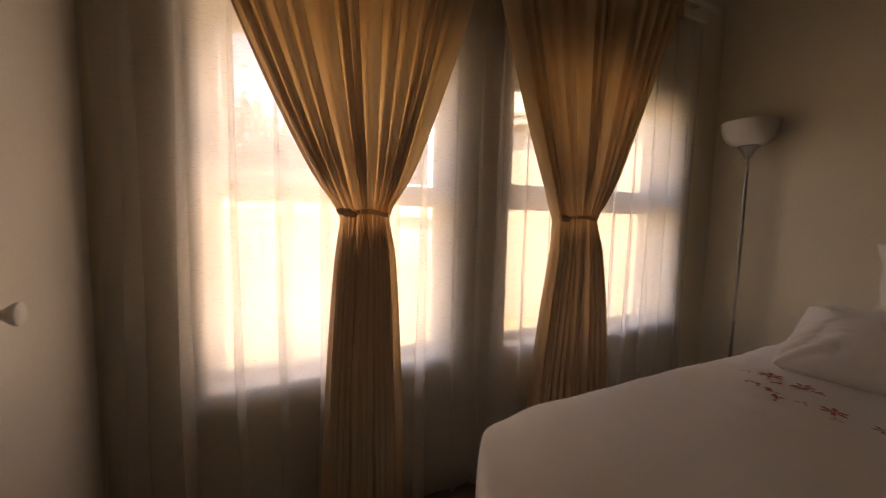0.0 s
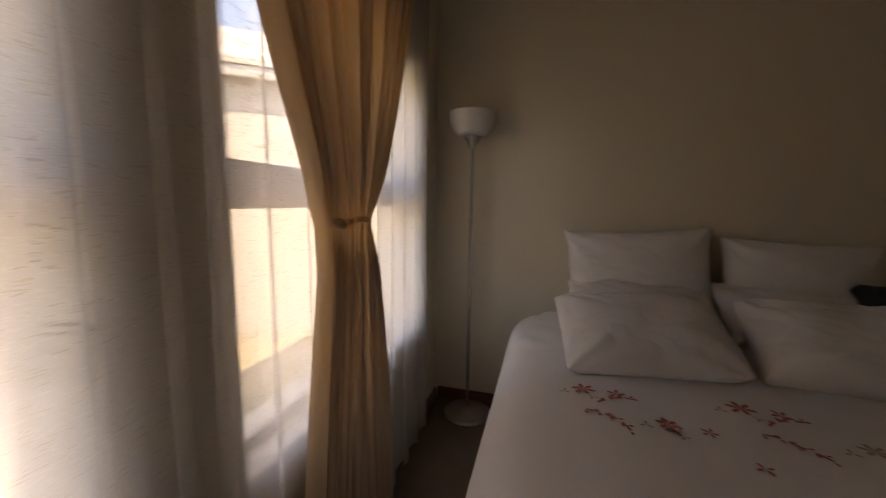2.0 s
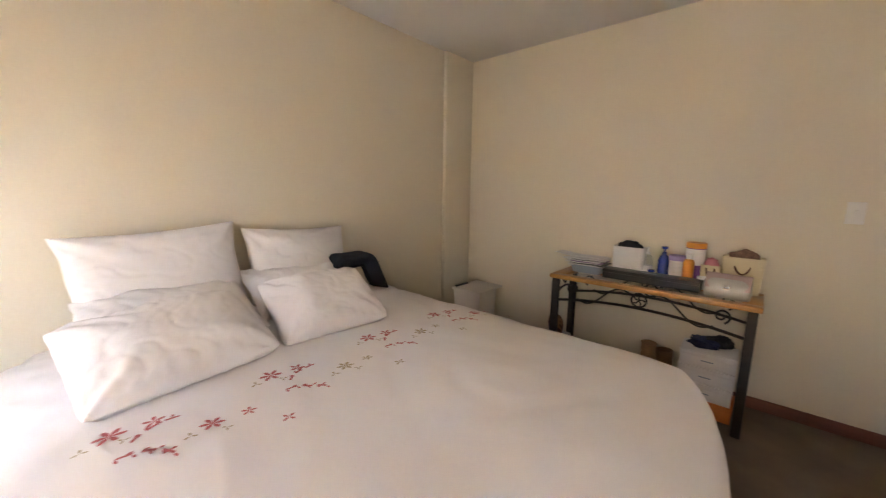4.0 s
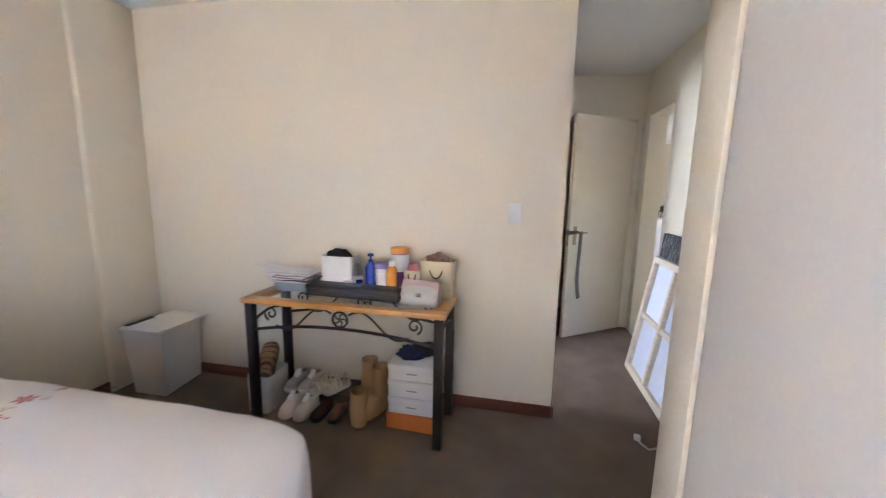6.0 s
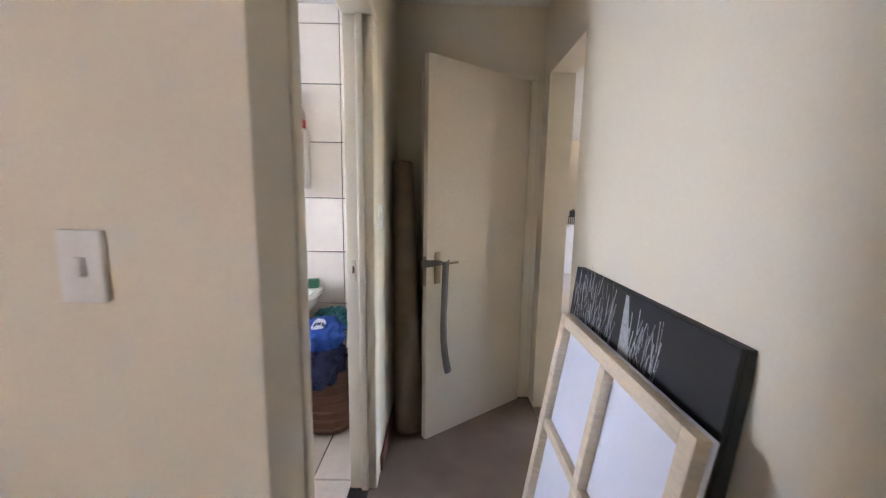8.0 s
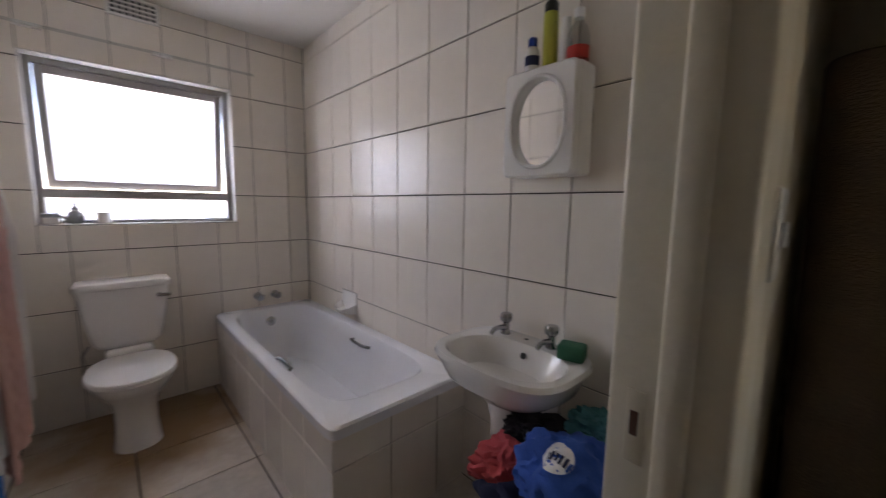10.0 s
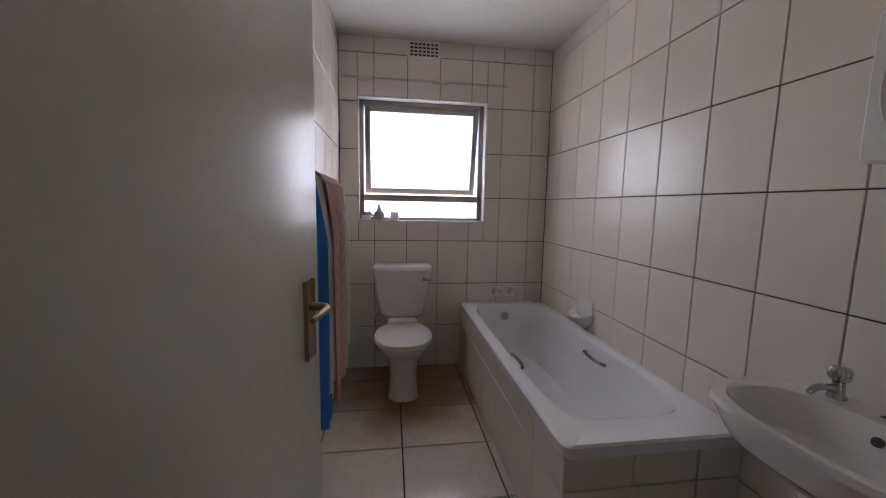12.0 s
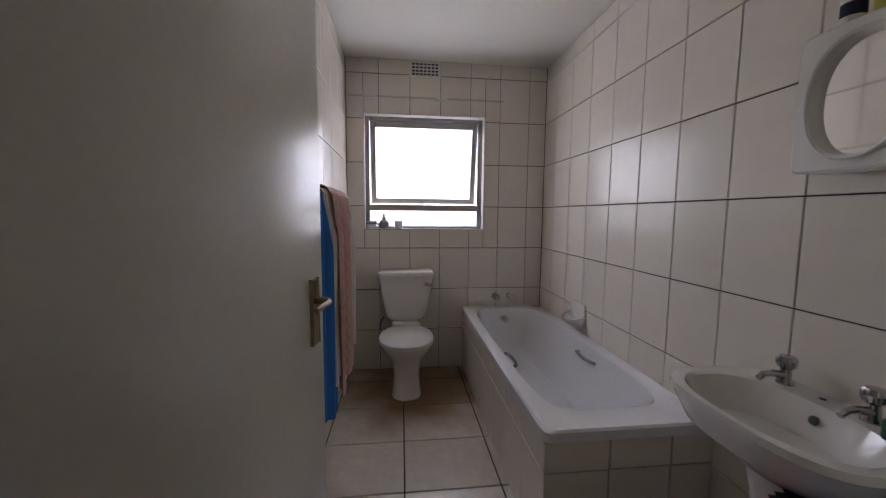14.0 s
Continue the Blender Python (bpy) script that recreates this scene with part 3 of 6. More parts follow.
def stitched(f, *args, thread=None, leaf=False):
    bm = bmesh.new()
    f(bm, *args)
    part("embroidered_leaf" if leaf else "embroidered_flower", bm, thread, dv, smooth=False)


for i, (sx, sy) in enumerate(((1.80, 2.785), (1.67, 2.595), (1.81, 2.38), (1.69, 2.17), (1.83, 1.965), (1.72, 1.76), (1.83, 1.55), (1.71, 1.37))):
    minor = i % 2
    thread = OLIVE if i in (3, 5) else RED
    stitched(petals, sx, sy, 6, 0.036 if not minor else 0.031, 0.3 + i, thread=thread)
    stitched(petals, sx - 0.01, sy - 0.088, 5, 0.027 if not minor else 0.021, 1.1 + i, thread=thread)
    if not minor:
        stitched(stem, sx - 0.075, sy - 0.03, -1.2, 0.12, False, thread=thread)
        stitched(stem, sx - 0.12, sy + 0.005, -2.2, 0.12, True, thread=thread)
    else:
        stitched(petals, sx - 0.12, sy - 0.15, 4, 0.021, 0.4, thread=thread)
    stitched(petals, sx - 0.02, sy + 0.055, 3, 0.018, 2.0, thread=OLIVE, leaf=True)
    stitched(petals, sx - 0.05, sy - 0.02, 3, 0.015, 0.6, thread=OLIVE, leaf=True)


def pillow(w, h, t, m, seed, label, crumple=0.012, ears=0.05):
    """A stuffed pillow with a seam, soft lumps, sharp creases and gathered corners, standing on its lower edge in its own frame."""
    bm = bmesh.new()
    nu, nv = 72, 56

    def crease(a, b, k, width):
        return max(0.0, 1 - abs(noise.noise((a * 1.9 + b * 1.1 + seed + k, b * 2.1 - a * 0.8, seed * 2 + k))) / width) ** 2

    for side in (1, -1):
        def f(u, v):
            a, b = 2 * u - 1, 2 * v - 1
            corner = 1 - (0.075 - ears) * (a * b) ** 6
            pinch = (1 - ears * 1.3 * (1 - a * a) * abs(b) ** 3) * corner + 0.022 * noise.noise((a * 2.5, seed, b * 2)) * abs(b) ** 3
            pinch2 = (1 - ears * 1.3 * (1 - b * b) * abs(a) ** 3) * corner + 0.022 * noise.noise((seed, b * 2.5, a * 2)) * abs(a) ** 3
            puff = (max(0, 1 - abs(a) ** 3.0) * max(0, 1 - abs(b) ** 3.0)) ** 0.55
            wr = 0.55 * crumple * noise.noise((a * 1.5 + seed, b * 1.5, seed))
            wr -= crumple * (0.16 * crease(a, b, 0, 0.17) + 0.07 * crease(b * 1.4, a * 1.7, 31, 0.15)) * (1.3 - 0.7 * puff)
            wr += crumple * 0.10 * noise.noise((a * 8 + b * 5 + seed, b * 9 - a * 4, seed + 5)) * (1.3 - puff)
            for qx, qy in ((-1.12, -1.15), (1.12, -1.15), (1.12, 1.15), (-1.12, 1.15)):
                far = math.hypot(a - qx, b - qy)
                wr += crumple * 0.36 * math.sin(13 * math.atan2(b - qy, a - qx) + 2.5 * noise.noise((a * 2 + seed, b * 2, qx + qy)) + seed) * math.exp(-far * far * 1.6)
            wr += crumple * 0.16 * math.sin(26 * a + 3 * noise.noise((a * 3, seed, 2))) * abs(b) ** 4 * (1 - a * a)
            return Vector((a * w / 2 * pinch2, side * (puff * t / 2) + wr * (0.25 + puff), h / 2 + b * h / 2 * pinch))
        grid(nu, nv, f, bm=bm)
    bmesh.ops.remove_doubles(bm, verts=bm.verts, dist=0.0012)
    p = single("pillow", bm, LINEN, label, "pillow", "pillows on the bed")
    p.matrix_basis = m
    return p


pillow(0.68, 0.46, 0.18, pose(2.60, 2.46, 0.68, 15, 3, 91), 1.0, "large plump white pillow upright against the wall", 0.024, 0.065)
pillow(0.62, 0.43, 0.17, pose(2.60, 1.82, 0.68, 18, -2, 88), 2.0, "white pillow leaning on the cream wall", 0.024, 0.065)
pillow(0.62, 0.44, 0.13, pose(2.24, 2.49, 0.70, 70, 0, 90), 5.0, "white pillow half hidden behind another pillow", 0.026)
pillow(0.58, 0.42, 0.12, pose(2.32, 1.90, 0.69, 64, 0, 86), 7.0, "white pillow half hidden under a smaller pillow", 0.026)
pillow(0.57, 0.42, 0.17, pose(1.915, 2.55, 0.71, 68, 0, 89) @ Matrix.Rotation(radians(7), 4, "Y"), 3.0, "creased white pillow propped on the bed", 0.030, 0.03)
pillow(0.50, 0.38, 0.16, pose(1.96, 2.00, 0.70, 60, 0, 80) @ Matrix.Rotation(radians(4), 4, "Y"), 4.0, "smaller crumpled white pillow propped on the bed", 0.030, 0.03)


def slung(u, v):
    """A folded garment that bends over the pillow's end and down onto the bed."""
    d = u * 0.50
    y, z = (1.675 - d, 0.897) if d < 0.17 else (1.505 - 0.10 * math.sin(min((d - 0.17) / 0.10, 1) * 1.1) - max(0, d - 0.27) * 0.42, 0.897 - 0.10 * (1 - math.cos(min((d - 0.17) / 0.10, 1) * 1.1)) - max(0, d - 0.27) * 0.90)
    puff = (1 - (2 * v - 1) ** 4) * 0.035
    return Vector((2.42 + 0.17 * v + 0.03 * u, y - puff * u, z + puff * (1 - 0.5 * u) + 0.006 * noise.noise((u * 6, v * 5, 2))))


single("garment", grid(30, 14, slung, 0.085), BLACKCLOTH, "black folded garment slung over the pillow's end", "clothes")

# ---- floor lamp ----
fl = thing("floor_lamp", "silver uplighter floor lamp with opal glass bowl", "floor lamp", at=(2.685, 3.32, 0))
part("base", lathe([(0.135, 0), (0.138, 0.008), (0.13, 0.018), (0.05, 0.03), (0.018, 0.05), (0.012, 0.07)], n=36), SILVER, fl)
part("pole", lathe([(0.0085, 0.06), (0.0085, 0.62), (0.0105, 0.625), (0.0105, 0.64), (0.0085, 0.645), (0.0085, 1.13), (0.0105, 1.135), (0.0105, 1.15), (0.0085, 1.155), (0.0085, 1.54)], n=16), SILVER, fl)
part("collar", lathe([(0.012, 1.53), (0.018, 1.545), (0.034, 1.575), (0.05, 1.592), (0.05, 1.598)], n=24), SILVER, fl)
part("shade", lathe([(0.045, 1.596), (0.080, 1.606), (0.106, 1.632), (0.120, 1.67), (0.127, 1.715), (0.127, 1.722), (0.122, 1.722), (0.115, 1.675), (0.10, 1.638), (0.074, 1.614), (0.02, 1.604)], n=40), OPAL, fl, "white opal glass bowl")

# ---- white linen box in the corner ----
lb = thing("linen_box", "white lidded linen box in the room corner", "box")
bm = loft([[Vector(p) for p in ((2.46 + i, 0.03, z), (2.66, 0.03, z), (2.66, 0.34 + o, z), (2.42 - o * 0.5 + i, 0.34 + o, z))] for z, o, i in ((0.0, 0.0, 0.0), (0.44, 0.04, -0.03))])
part("body", bm, CUPBOARD, lb, smooth=False)
part("lid", box(2.375, 0.022, 0.441, 2.675, 0.39, 0.458, 0.004), CUPBOARD, lb)
part("strap", box(2.64, 0.18, 0.458, 2.672, 0.36, 0.466, 0.003), BLACKPLASTIC, lb, "black fabric strap")

# ---- console table ----
tb = thing("console_table", "console table with oak rim, glass inset and scrolled iron legs", "table")
TX0, TX1, TY0, TY1, TZ = 0.575, 1.725, 0.07, 0.455, 0.745
bm = bmesh.new()
for b in ((TX0, TY0, TX1, TY0 + 0.065), (TX0, TY1 - 0.065, TX1, TY1), (TX0, TY0 + 0.065, TX0 + 0.09, TY1 - 0.065), (TX1 - 0.09, TY0 + 0.065, TX1, TY1 - 0.065)):
    box(b[0], b[1], TZ - 0.028, b[2], b[3], TZ, 0.004, bm=bm)
part("tabletop", bm, OAK, tb, "honey oak rim")
g = part("glass_inset", box(TX0 + 0.085, TY0 + 0.06, TZ - 0.016, TX1 - 0.085, TY1 - 0.06, TZ - 0.008), CLEAR, tb, smooth=False)
for lx in (TX0 + 0.015, TX1 - 0.06):
    for ly in (TY0 + 0.01, TY1 - 0.055):
        part("leg", box(lx, ly, 0, lx + 0.045, ly + 0.045, TZ - 0.028, 0.005), IRON, tb)


def spiral(cx, cz, r, turns, start, flip, y, n=26):
    return [(cx + flip * r * (1 - 0.75 * k / n) * math.cos(start + turns * 2 * math.pi * k / n), y, cz + r * (1 - 0.75 * k / n) * math.sin(start + turns * 2 * math.pi * k / n)) for k in range(n + 1)]


for y in (TY0 + 0.032, TY1 - 0.032):
    xa, xb = TX0 + 0.06, TX1 - 0.06
    mid = (xa + xb) / 2
    def arch(t, z0, rise):
        return (xa + (xb - xa) * t, y, z0 + rise * (1 - (2 * t - 1) ** 2))
    part("arched_rail", tube([arch(k / 24, TZ - 0.185, 0.05) for k in range(25)], 0.009), IRON, tb)
    bm = tube([(mid + 0.042 * math.cos(a), y, TZ - 0.085 + 0.042 * math.sin(a)) for a in [2 * math.pi * k / 24 for k in range(25)]], 0.006)
    for k in range(5):
        a = 2 * math.pi * k / 5 + 0.3
        tube([(mid, y, TZ - 0.085), (mid + 0.02 * math.cos(a) , y, TZ - 0.085 + 0.02 * math.sin(a)), (mid + 0.04 * math.cos(a + 0.4), y, TZ - 0.085 + 0.04 * math.sin(a + 0.4))], 0.004, bm=bm)
    part("rosette", bm, IRON, tb, "round iron flower")
    for s in (-1, 1):
        pts = [(mid + s * (0.05 + 0.33 * t), y, TZ - 0.055 - 0.095 * (0.5 - 0.5 * math.cos(math.pi * 1.0 * t)) + 0.03 * math.sin(2 * math.pi * t)) for t in [k / 16 for k in range(17)]]
        part("scroll", tube(pts, 0.0055), IRON, tb)
        part("scroll", tube(spiral(mid + s * 0.41, TZ - 0.085, 0.042, 1.3, -1.2, s, y), 0.0055), IRON, tb)
for x in (TX0 + 0.037, TX1 - 0.037):
    part("side_rail", tube([(x, TY0 + 0.03 + (TY1 - TY0 - 0.06) * k / 10, TZ - 0.15 + 0.035 * math.sin(math.pi * k / 10)) for k in range(11)], 0.008), IRON, tb)
    part("scroll", tube([(x, p[0], p[2]) for p in spiral((TY0 + TY1) / 2, TZ - 0.075, 0.035, 1.3, 0, 1, 0)], 0.005), IRON, tb)
sb = thing("light_switch", "white rocker light switch on the cream wall", "switch")
part("plate", box(0.235, 0.001, 1.17, 0.305, 0.010, 1.285, 0.003), WHITEPLASTIC, sb)
part("rocker", box(0.262, 0.010, 1.212, 0.278, 0.016, 1.243, 0.002), WHITEPLASTIC, sb)

# ---- passage ----
def slab_door(name, w, h, label, hinge, angle, drop=0.0, group="", paint=None):
    """A flush door hung at hinge, its leaf along +x before it is turned."""
    d = tagged(new(name), label, "door", group, "structure")
    d.matrix_basis = pose(*hinge, 0, 0, angle)
    part("leaf", box(0, -0.02, 0.008, w, 0.02, h, 0.004), paint or DOORPAINT, d)
    for s in (-1, 1):
        hd = part("handle", box(w - 0.085, s * 0.02, 0.93 - drop, w - 0.045, s * 0.027, 1.10 - drop, 0.003), BRASS, d, "worn brass lever handle on a long plate")
        bm = tube([(w - 0.065, s * 0.02, 1.045 - drop), (w - 0.065, s * 0.062, 1.045 - drop), (w - 0.08, s * 0.07, 1.045 - drop), (w - 0.165, s * 0.072, 1.045 - drop)], [0.010, 0.0085, 0.008, 0.006], 12)
        part("lever", bm, BRASS, hd)
    part("lock_plate", box(w - 0.001, -0.012, 0.92 - drop, w + 0.002, 0.012, 1.08 - drop, 0.001), BRASS, d)
    return d


slab_door("door_1", 0.745, 2.04, "white store-cupboard door ajar with a strap on its handle", (-0.805, -1.757, 0), 36, 0.04, paint=CLOSETPAINT)
bm = grid(6, 30, lambda u, v: Vector((0.692 - 0.036 * u + 0.028 * math.sin(2.6 * v) - 0.05 * v * v, 0.086 + 0.010 * math.sin(3 * u) + 0.012 * math.sin(5 * v), 1.016 - 0.62 * v + 0.012 * u)), 0.005)
join(bm, grid(14, 4, lambda u, v: Vector((0.676 + 0.082 * u, 0.082 - 0.095 * u ** 3, 1.006 + (0.008 + 0.013 * u) * (2 * v - 1) + 0.008 * math.sin(4 * u))), 0.005))
strap = single("strap", bm, mat("grey webbing", (0.13, 0.115, 0.105), 0.8, 0.2, 20, 0.5, 300), "grey fabric strap looped over the door handle", "strap")
strap.matrix_basis = pose(-0.805, -1.757, 0, 0, 0, 36)


def door_frame(name, axis, at0, at1, lo, hi, top, label, wide=0.045, stops=True):
    """A pressed steel door frame: two jambs and a head, with a rounded rebate."""
    f = tagged(new(name), label, "door frame", kind="structure")
    def b(u0, u1, z0, z1, p0=0.0):
        args = (lo - 0.007 + p0, u0, z0, hi + 0.007 - p0, u1, z1) if axis == "x" else (u0, lo - 0.007 + p0, z0, u1, hi + 0.007 - p0, z1)
        return box(*args, 0.007, 3)
    part("jamb", b(at0 - wide, at0, 0, top), GLOSSPAINT, f)
    part("jamb", b(at1, at1 + 0.045, 0, top), GLOSSPAINT, f)
    part("head", b(at0 - wide, at1 + 0.045, top, top + 0.045), GLOSSPAINT, f)
    for s in ((at0, at0 + 0.014), (at1 - 0.014, at1)) if stops else ():
        part("stop", b(*s, 0, top, 0.045), GLOSSPAINT, f)
    return f


jf = door_frame("door_frame_1", "x", -0.96, -0.195, 0.0, 0.11, 2.045, "cream enamelled steel frame of the bathroom door", 0.10, False)
part("stop", box(0.03, -0.9599, 0, 0.062, -0.948, 2.045, 0.005, 3), GLOSSPAINT, jf)
sp = part("strike_plate", box(0.074, -0.9595, 0.985, 0.094, -0.9580, 1.075, 0.001), GLOSSPAINT, jf, "overpainted steel strike plate")
# thin dark plate gives the shade of a latch hole by its colour
part("latch_slot", box(0.080, -0.9582, 1.02, 0.089, -0.9576, 1.05), BROWNLEATHER, sp, smooth=False)
door_frame("door_frame_2", "y", -0.82, -0.20, -1.9, -1.78, 2.06, "cream enamelled frame of the store cupboard")
sw = thing("light_switch", "small white switch plate beside the bathroom door", "switch")
part("plate", box(-0.010, -1.14, 1.20, -0.001, -1.075, 1.31, 0.003), WHITEPLASTIC, sw)
part("rocker", box(-0.016, -1.115, 1.24, -0.010, -1.10, 1.27, 0.002), WHITEPLASTIC, sw)

# rolled rug leaning in the corner
bm = loft([[Vector((-0.068 - 0.05 * (1 - t) + r * math.cos(a) * 0.9, -1.47 + 0.04 * (1 - t) + r * 1.0 * math.sin(a), 1.52 * t + 0.01)) for a in [2 * math.pi * k / 28 for k in range(28)] for r in [(0.064 + 0.026 * (1 - t)) * (1 + 0.05 * math.sin(2 * a + 4 * t))]] for t in [k / 14 for k in range(15)]])
rug = thing("rolled_rug", "brown rug rolled up and stood on end in the passage corner", "rug")
part("roll", bm, RUG, rug)
part("roll_end", tube([(p[0], p[2], p[1]) for p in spiral(-0.068, -1.47, 0.048, 3.0, 0, 1, 1.533, 60)], 0.006), RUG, rug)


def canvas(name, w, h, m, label, back):
    c = thing(name, label, "painting")
    c.matrix_basis = m
    d = 0.034
    part("cloth", box(-w / 2, 0, 0, w / 2, 0.012, h, 0.002), CANVAS if back else BLACKPAINT, c, smooth=False)
    if back:
        for b in ((-w / 2, 0, -w / 2 + 0.045, h), (w / 2 - 0.045, 0, w / 2, h), (-w / 2 + 0.045, 0, w / 2 - 0.045, 0.045), (-w / 2 + 0.045, h - 0.045, w / 2 - 0.045, h), (-0.018, 0.045, 0.018, h - 0.045)):
            part("stretcher_bar", box(b[0], -d, b[1], b[2], -0.0005, b[3], 0.003), PINE, c)
        for s in (-1, 1):
            a, b = (-w / 2 + 0.045, -0.018) if s < 0 else (0.018, w / 2 - 0.045)
            part("stretcher_bar", box(a, -d + 0.006, h / 2 - 0.018, b, -0.0005, h / 2 + 0.018, 0.003), PINE, c)
    else:
        part("edge", box(-w / 2, 0.0125, 0, w / 2, 0.04, h, 0.002), BLACKPAINT, c, smooth=False)
    return c


# pose: local -y faces into the passage; local x runs along the wall
back_m = pose(-0.675, -0.455, 0.0, 0, 0, 90) @ pose(0, 0, 0, -8.5, 0, 0)
front_m = pose(-0.765, -0.53, 0.0, 0, 0, 90) @ pose(0, 0, 0, -5.5, 0, 0)
canvas("canvas_back", 0.78, 0.905, back_m, "stretched canvas turned to show its pine stretcher bars", True)
pic = canvas("painting", 0.86, 1.07, front_m, "black and white painting of trees leaning on the wall", False)
rnd = random.Random(12)
bm = bmesh.new()
for k in range(300):
    side = -1 if k % 5 else 1
    bx = rnd.uniform(-0.41, -0.06) if side < 0 else rnd.uniform(0.04, 0.2)
    z0 = rnd.uniform(0.62, 1.02) if side < 0 else rnd.uniform(0.70, 0.98)
    w = rnd.uniform(0.0012, 0.0045)
    ln = rnd.uniform(0.02, 0.10)
    sx = rnd.uniform(-0.02, 0.02)
    bm.faces.new([bm.verts.new(p) for p in ((bx, -0.0015, z0), (bx + w, -0.0015, z0), (bx + w + sx, -0.0015, z0 + ln), (bx + sx, -0.0015, z0 + ln))])
tagged(part("brushwork", bm, PALEPAINT, pic, "pale brush strokes of bark and branches", smooth=False), kind="stuff")
bm = bmesh.new()
bm.faces.new([bm.verts.new(p) for p in ((0.0, -0.0016, 0.85), (0.09, -0.0016, 0.80), (0.012, -0.0016, 1.06), (-0.006, -0.0016, 1.06))])
part("pale_trunk", bm, PALEPAINT, pic, smooth=False)

# ---- bathroom ----
single("floor_bathroom", box(0.03, -1.71, 0.001, EX, -0.11, 0.003), GROUT, "dark-grouted bathroom floor under pale tiles", "floor", kind="structure", smooth=False)
single("wall_bath_backing", box(0.11, -1.709, 0.0, EX - 0.008, -1.706, HB), GROUT, "grouted backing of the tiled wall", "wall", kind="structure", smooth=False)
TH = 0.007
wt_s = tagged(new("wall_tiles_south"), "glossy white wall tiles with dark joints above the bath", "wall tiles", kind="structure")
wt_e = tagged(new("wall_tiles_east"), "glossy white wall tiles round the bathroom window", "wall tiles", kind="structure")
wt_n = tagged(new("wall_tiles_north"), "glossy white wall tiles behind the towels", "wall tiles", kind="structure")
part("grout", box(EX - 0.003, -1.706, 0.0, EX - 0.001, BWY[0], HB), GROUT, wt_e, smooth=False)
part("grout", box(EX - 0.003, BWY[1], 0.0, EX - 0.001, -0.115, HB), GROUT, wt_e, smooth=False)
part("grout", box(EX - 0.003, BWY[0], 0.0, EX - 0.001, BWY[1], BWZ[0]), GROUT, wt_e, smooth=False)
part("grout", box(EX - 0.003, BWY[0], BWZ[1], EX - 0.001, BWY[1], HB), GROUT, wt_e, smooth=False)
part("grout", box(0.115, -0.114, 0.0, EX - 0.004, -0.112, HB), GROUT, wt_n, smooth=False)
TILES = {}


def tile(parent, w, h, place, turn, material=None, th=TH):
    """One glazed tile with a soft edge; alike tiles share their mesh. Local x along, z up, front at -y."""
    key = (round(w, 3), round(h, 3), (material or TILE).name)
    if key not in TILES:
        e = 0.0022
        bm = loft([[Vector(p) for p in ((0, 0, 0), (w, 0, 0), (w, 0, h), (0, 0, h))],
                   [Vector(p) for p in ((0, -th + e, 0), (w, -th + e, 0), (w, -th + e, h), (0, -th + e, h))],
                   [Vector(p) for p in ((e, -th, e), (w - e, -th, e), (w - e, -th, h - e), (e, -th, h - e))]], False, True)
        TILES[key] = finish("tile", bm, material or TILE, False)
    ob = new("tile", TILES[key])
    ob.parent = parent
    ob.matrix_basis = pose(*place, 0, 0, turn)
    return ob


def cuts(lo, hi, at, step):
    a = sorted({lo, hi, *[at + step * k for k in range(-20, 21) if lo + 0.012 < at + step * k < hi - 0.012]})
    return list(zip(a, a[1:]))


G = 0.0023
GV = 0.0017
ROW = 0.333
for z0, z1 in cuts(0.004, HB, 0.0, ROW):
    for a, b in cuts(0.112, EX - 0.01, 1.842, 0.253):
        tile(wt_s, b - a - 2 * GV, z1 - z0 - 2 * G, (b - GV, -1.706, z0 + G), 180)
    for a, b in cuts(-1.698, -0.121, -1.32, 0.2385):
        if b > BWY[0] and a < BWY[1] and z1 > BWZ[0] and z0 < BWZ[1]:
            # cut round the window
            for c, d in ((a, min(b, BWY[0])), (max(a, BWY[1]), b)):
                if d - c > 0.012:
                    tile(wt_e, d - c - 2 * GV, z1 - z0 - 2 * G, (EX - 0.003, d - GV, z0 + G), -90)
            c, d = max(a, BWY[0]), min(b, BWY[1])
            for e, f in ((z0, min(z1, BWZ[0])), (max(z0, BWZ[1]), z1)):
                if f - e > 0.012:
                    tile(wt_e, d - c - 2 * GV, f - e - 2 * G, (EX - 0.003, d - GV, e + G), -90)
            continue
        tile(wt_e, b - a - 2 * GV, z1 - z0 - 2 * G, (EX - 0.003, b - GV, z0 + G), -90)
    for a, b in cuts(0.16, EX - 0.011, 1.95, 0.253):
        tile(wt_n, b - a - 2 * GV, z1 - z0 - 2 * G, (a + GV, -0.114, z0 + G), 0)
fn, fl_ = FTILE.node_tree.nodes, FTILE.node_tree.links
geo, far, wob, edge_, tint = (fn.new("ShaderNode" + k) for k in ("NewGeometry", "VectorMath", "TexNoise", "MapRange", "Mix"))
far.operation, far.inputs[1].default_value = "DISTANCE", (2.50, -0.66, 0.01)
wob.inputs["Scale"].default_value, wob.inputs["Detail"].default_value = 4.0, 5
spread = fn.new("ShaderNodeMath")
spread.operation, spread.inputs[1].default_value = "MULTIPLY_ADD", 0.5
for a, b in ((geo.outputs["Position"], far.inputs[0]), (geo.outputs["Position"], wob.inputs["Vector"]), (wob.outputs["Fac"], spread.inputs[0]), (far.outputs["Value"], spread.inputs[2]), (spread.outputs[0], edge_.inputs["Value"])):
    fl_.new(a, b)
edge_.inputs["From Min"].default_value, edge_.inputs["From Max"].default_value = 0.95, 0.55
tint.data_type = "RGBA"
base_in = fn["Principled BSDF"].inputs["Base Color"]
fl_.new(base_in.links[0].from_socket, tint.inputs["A"])
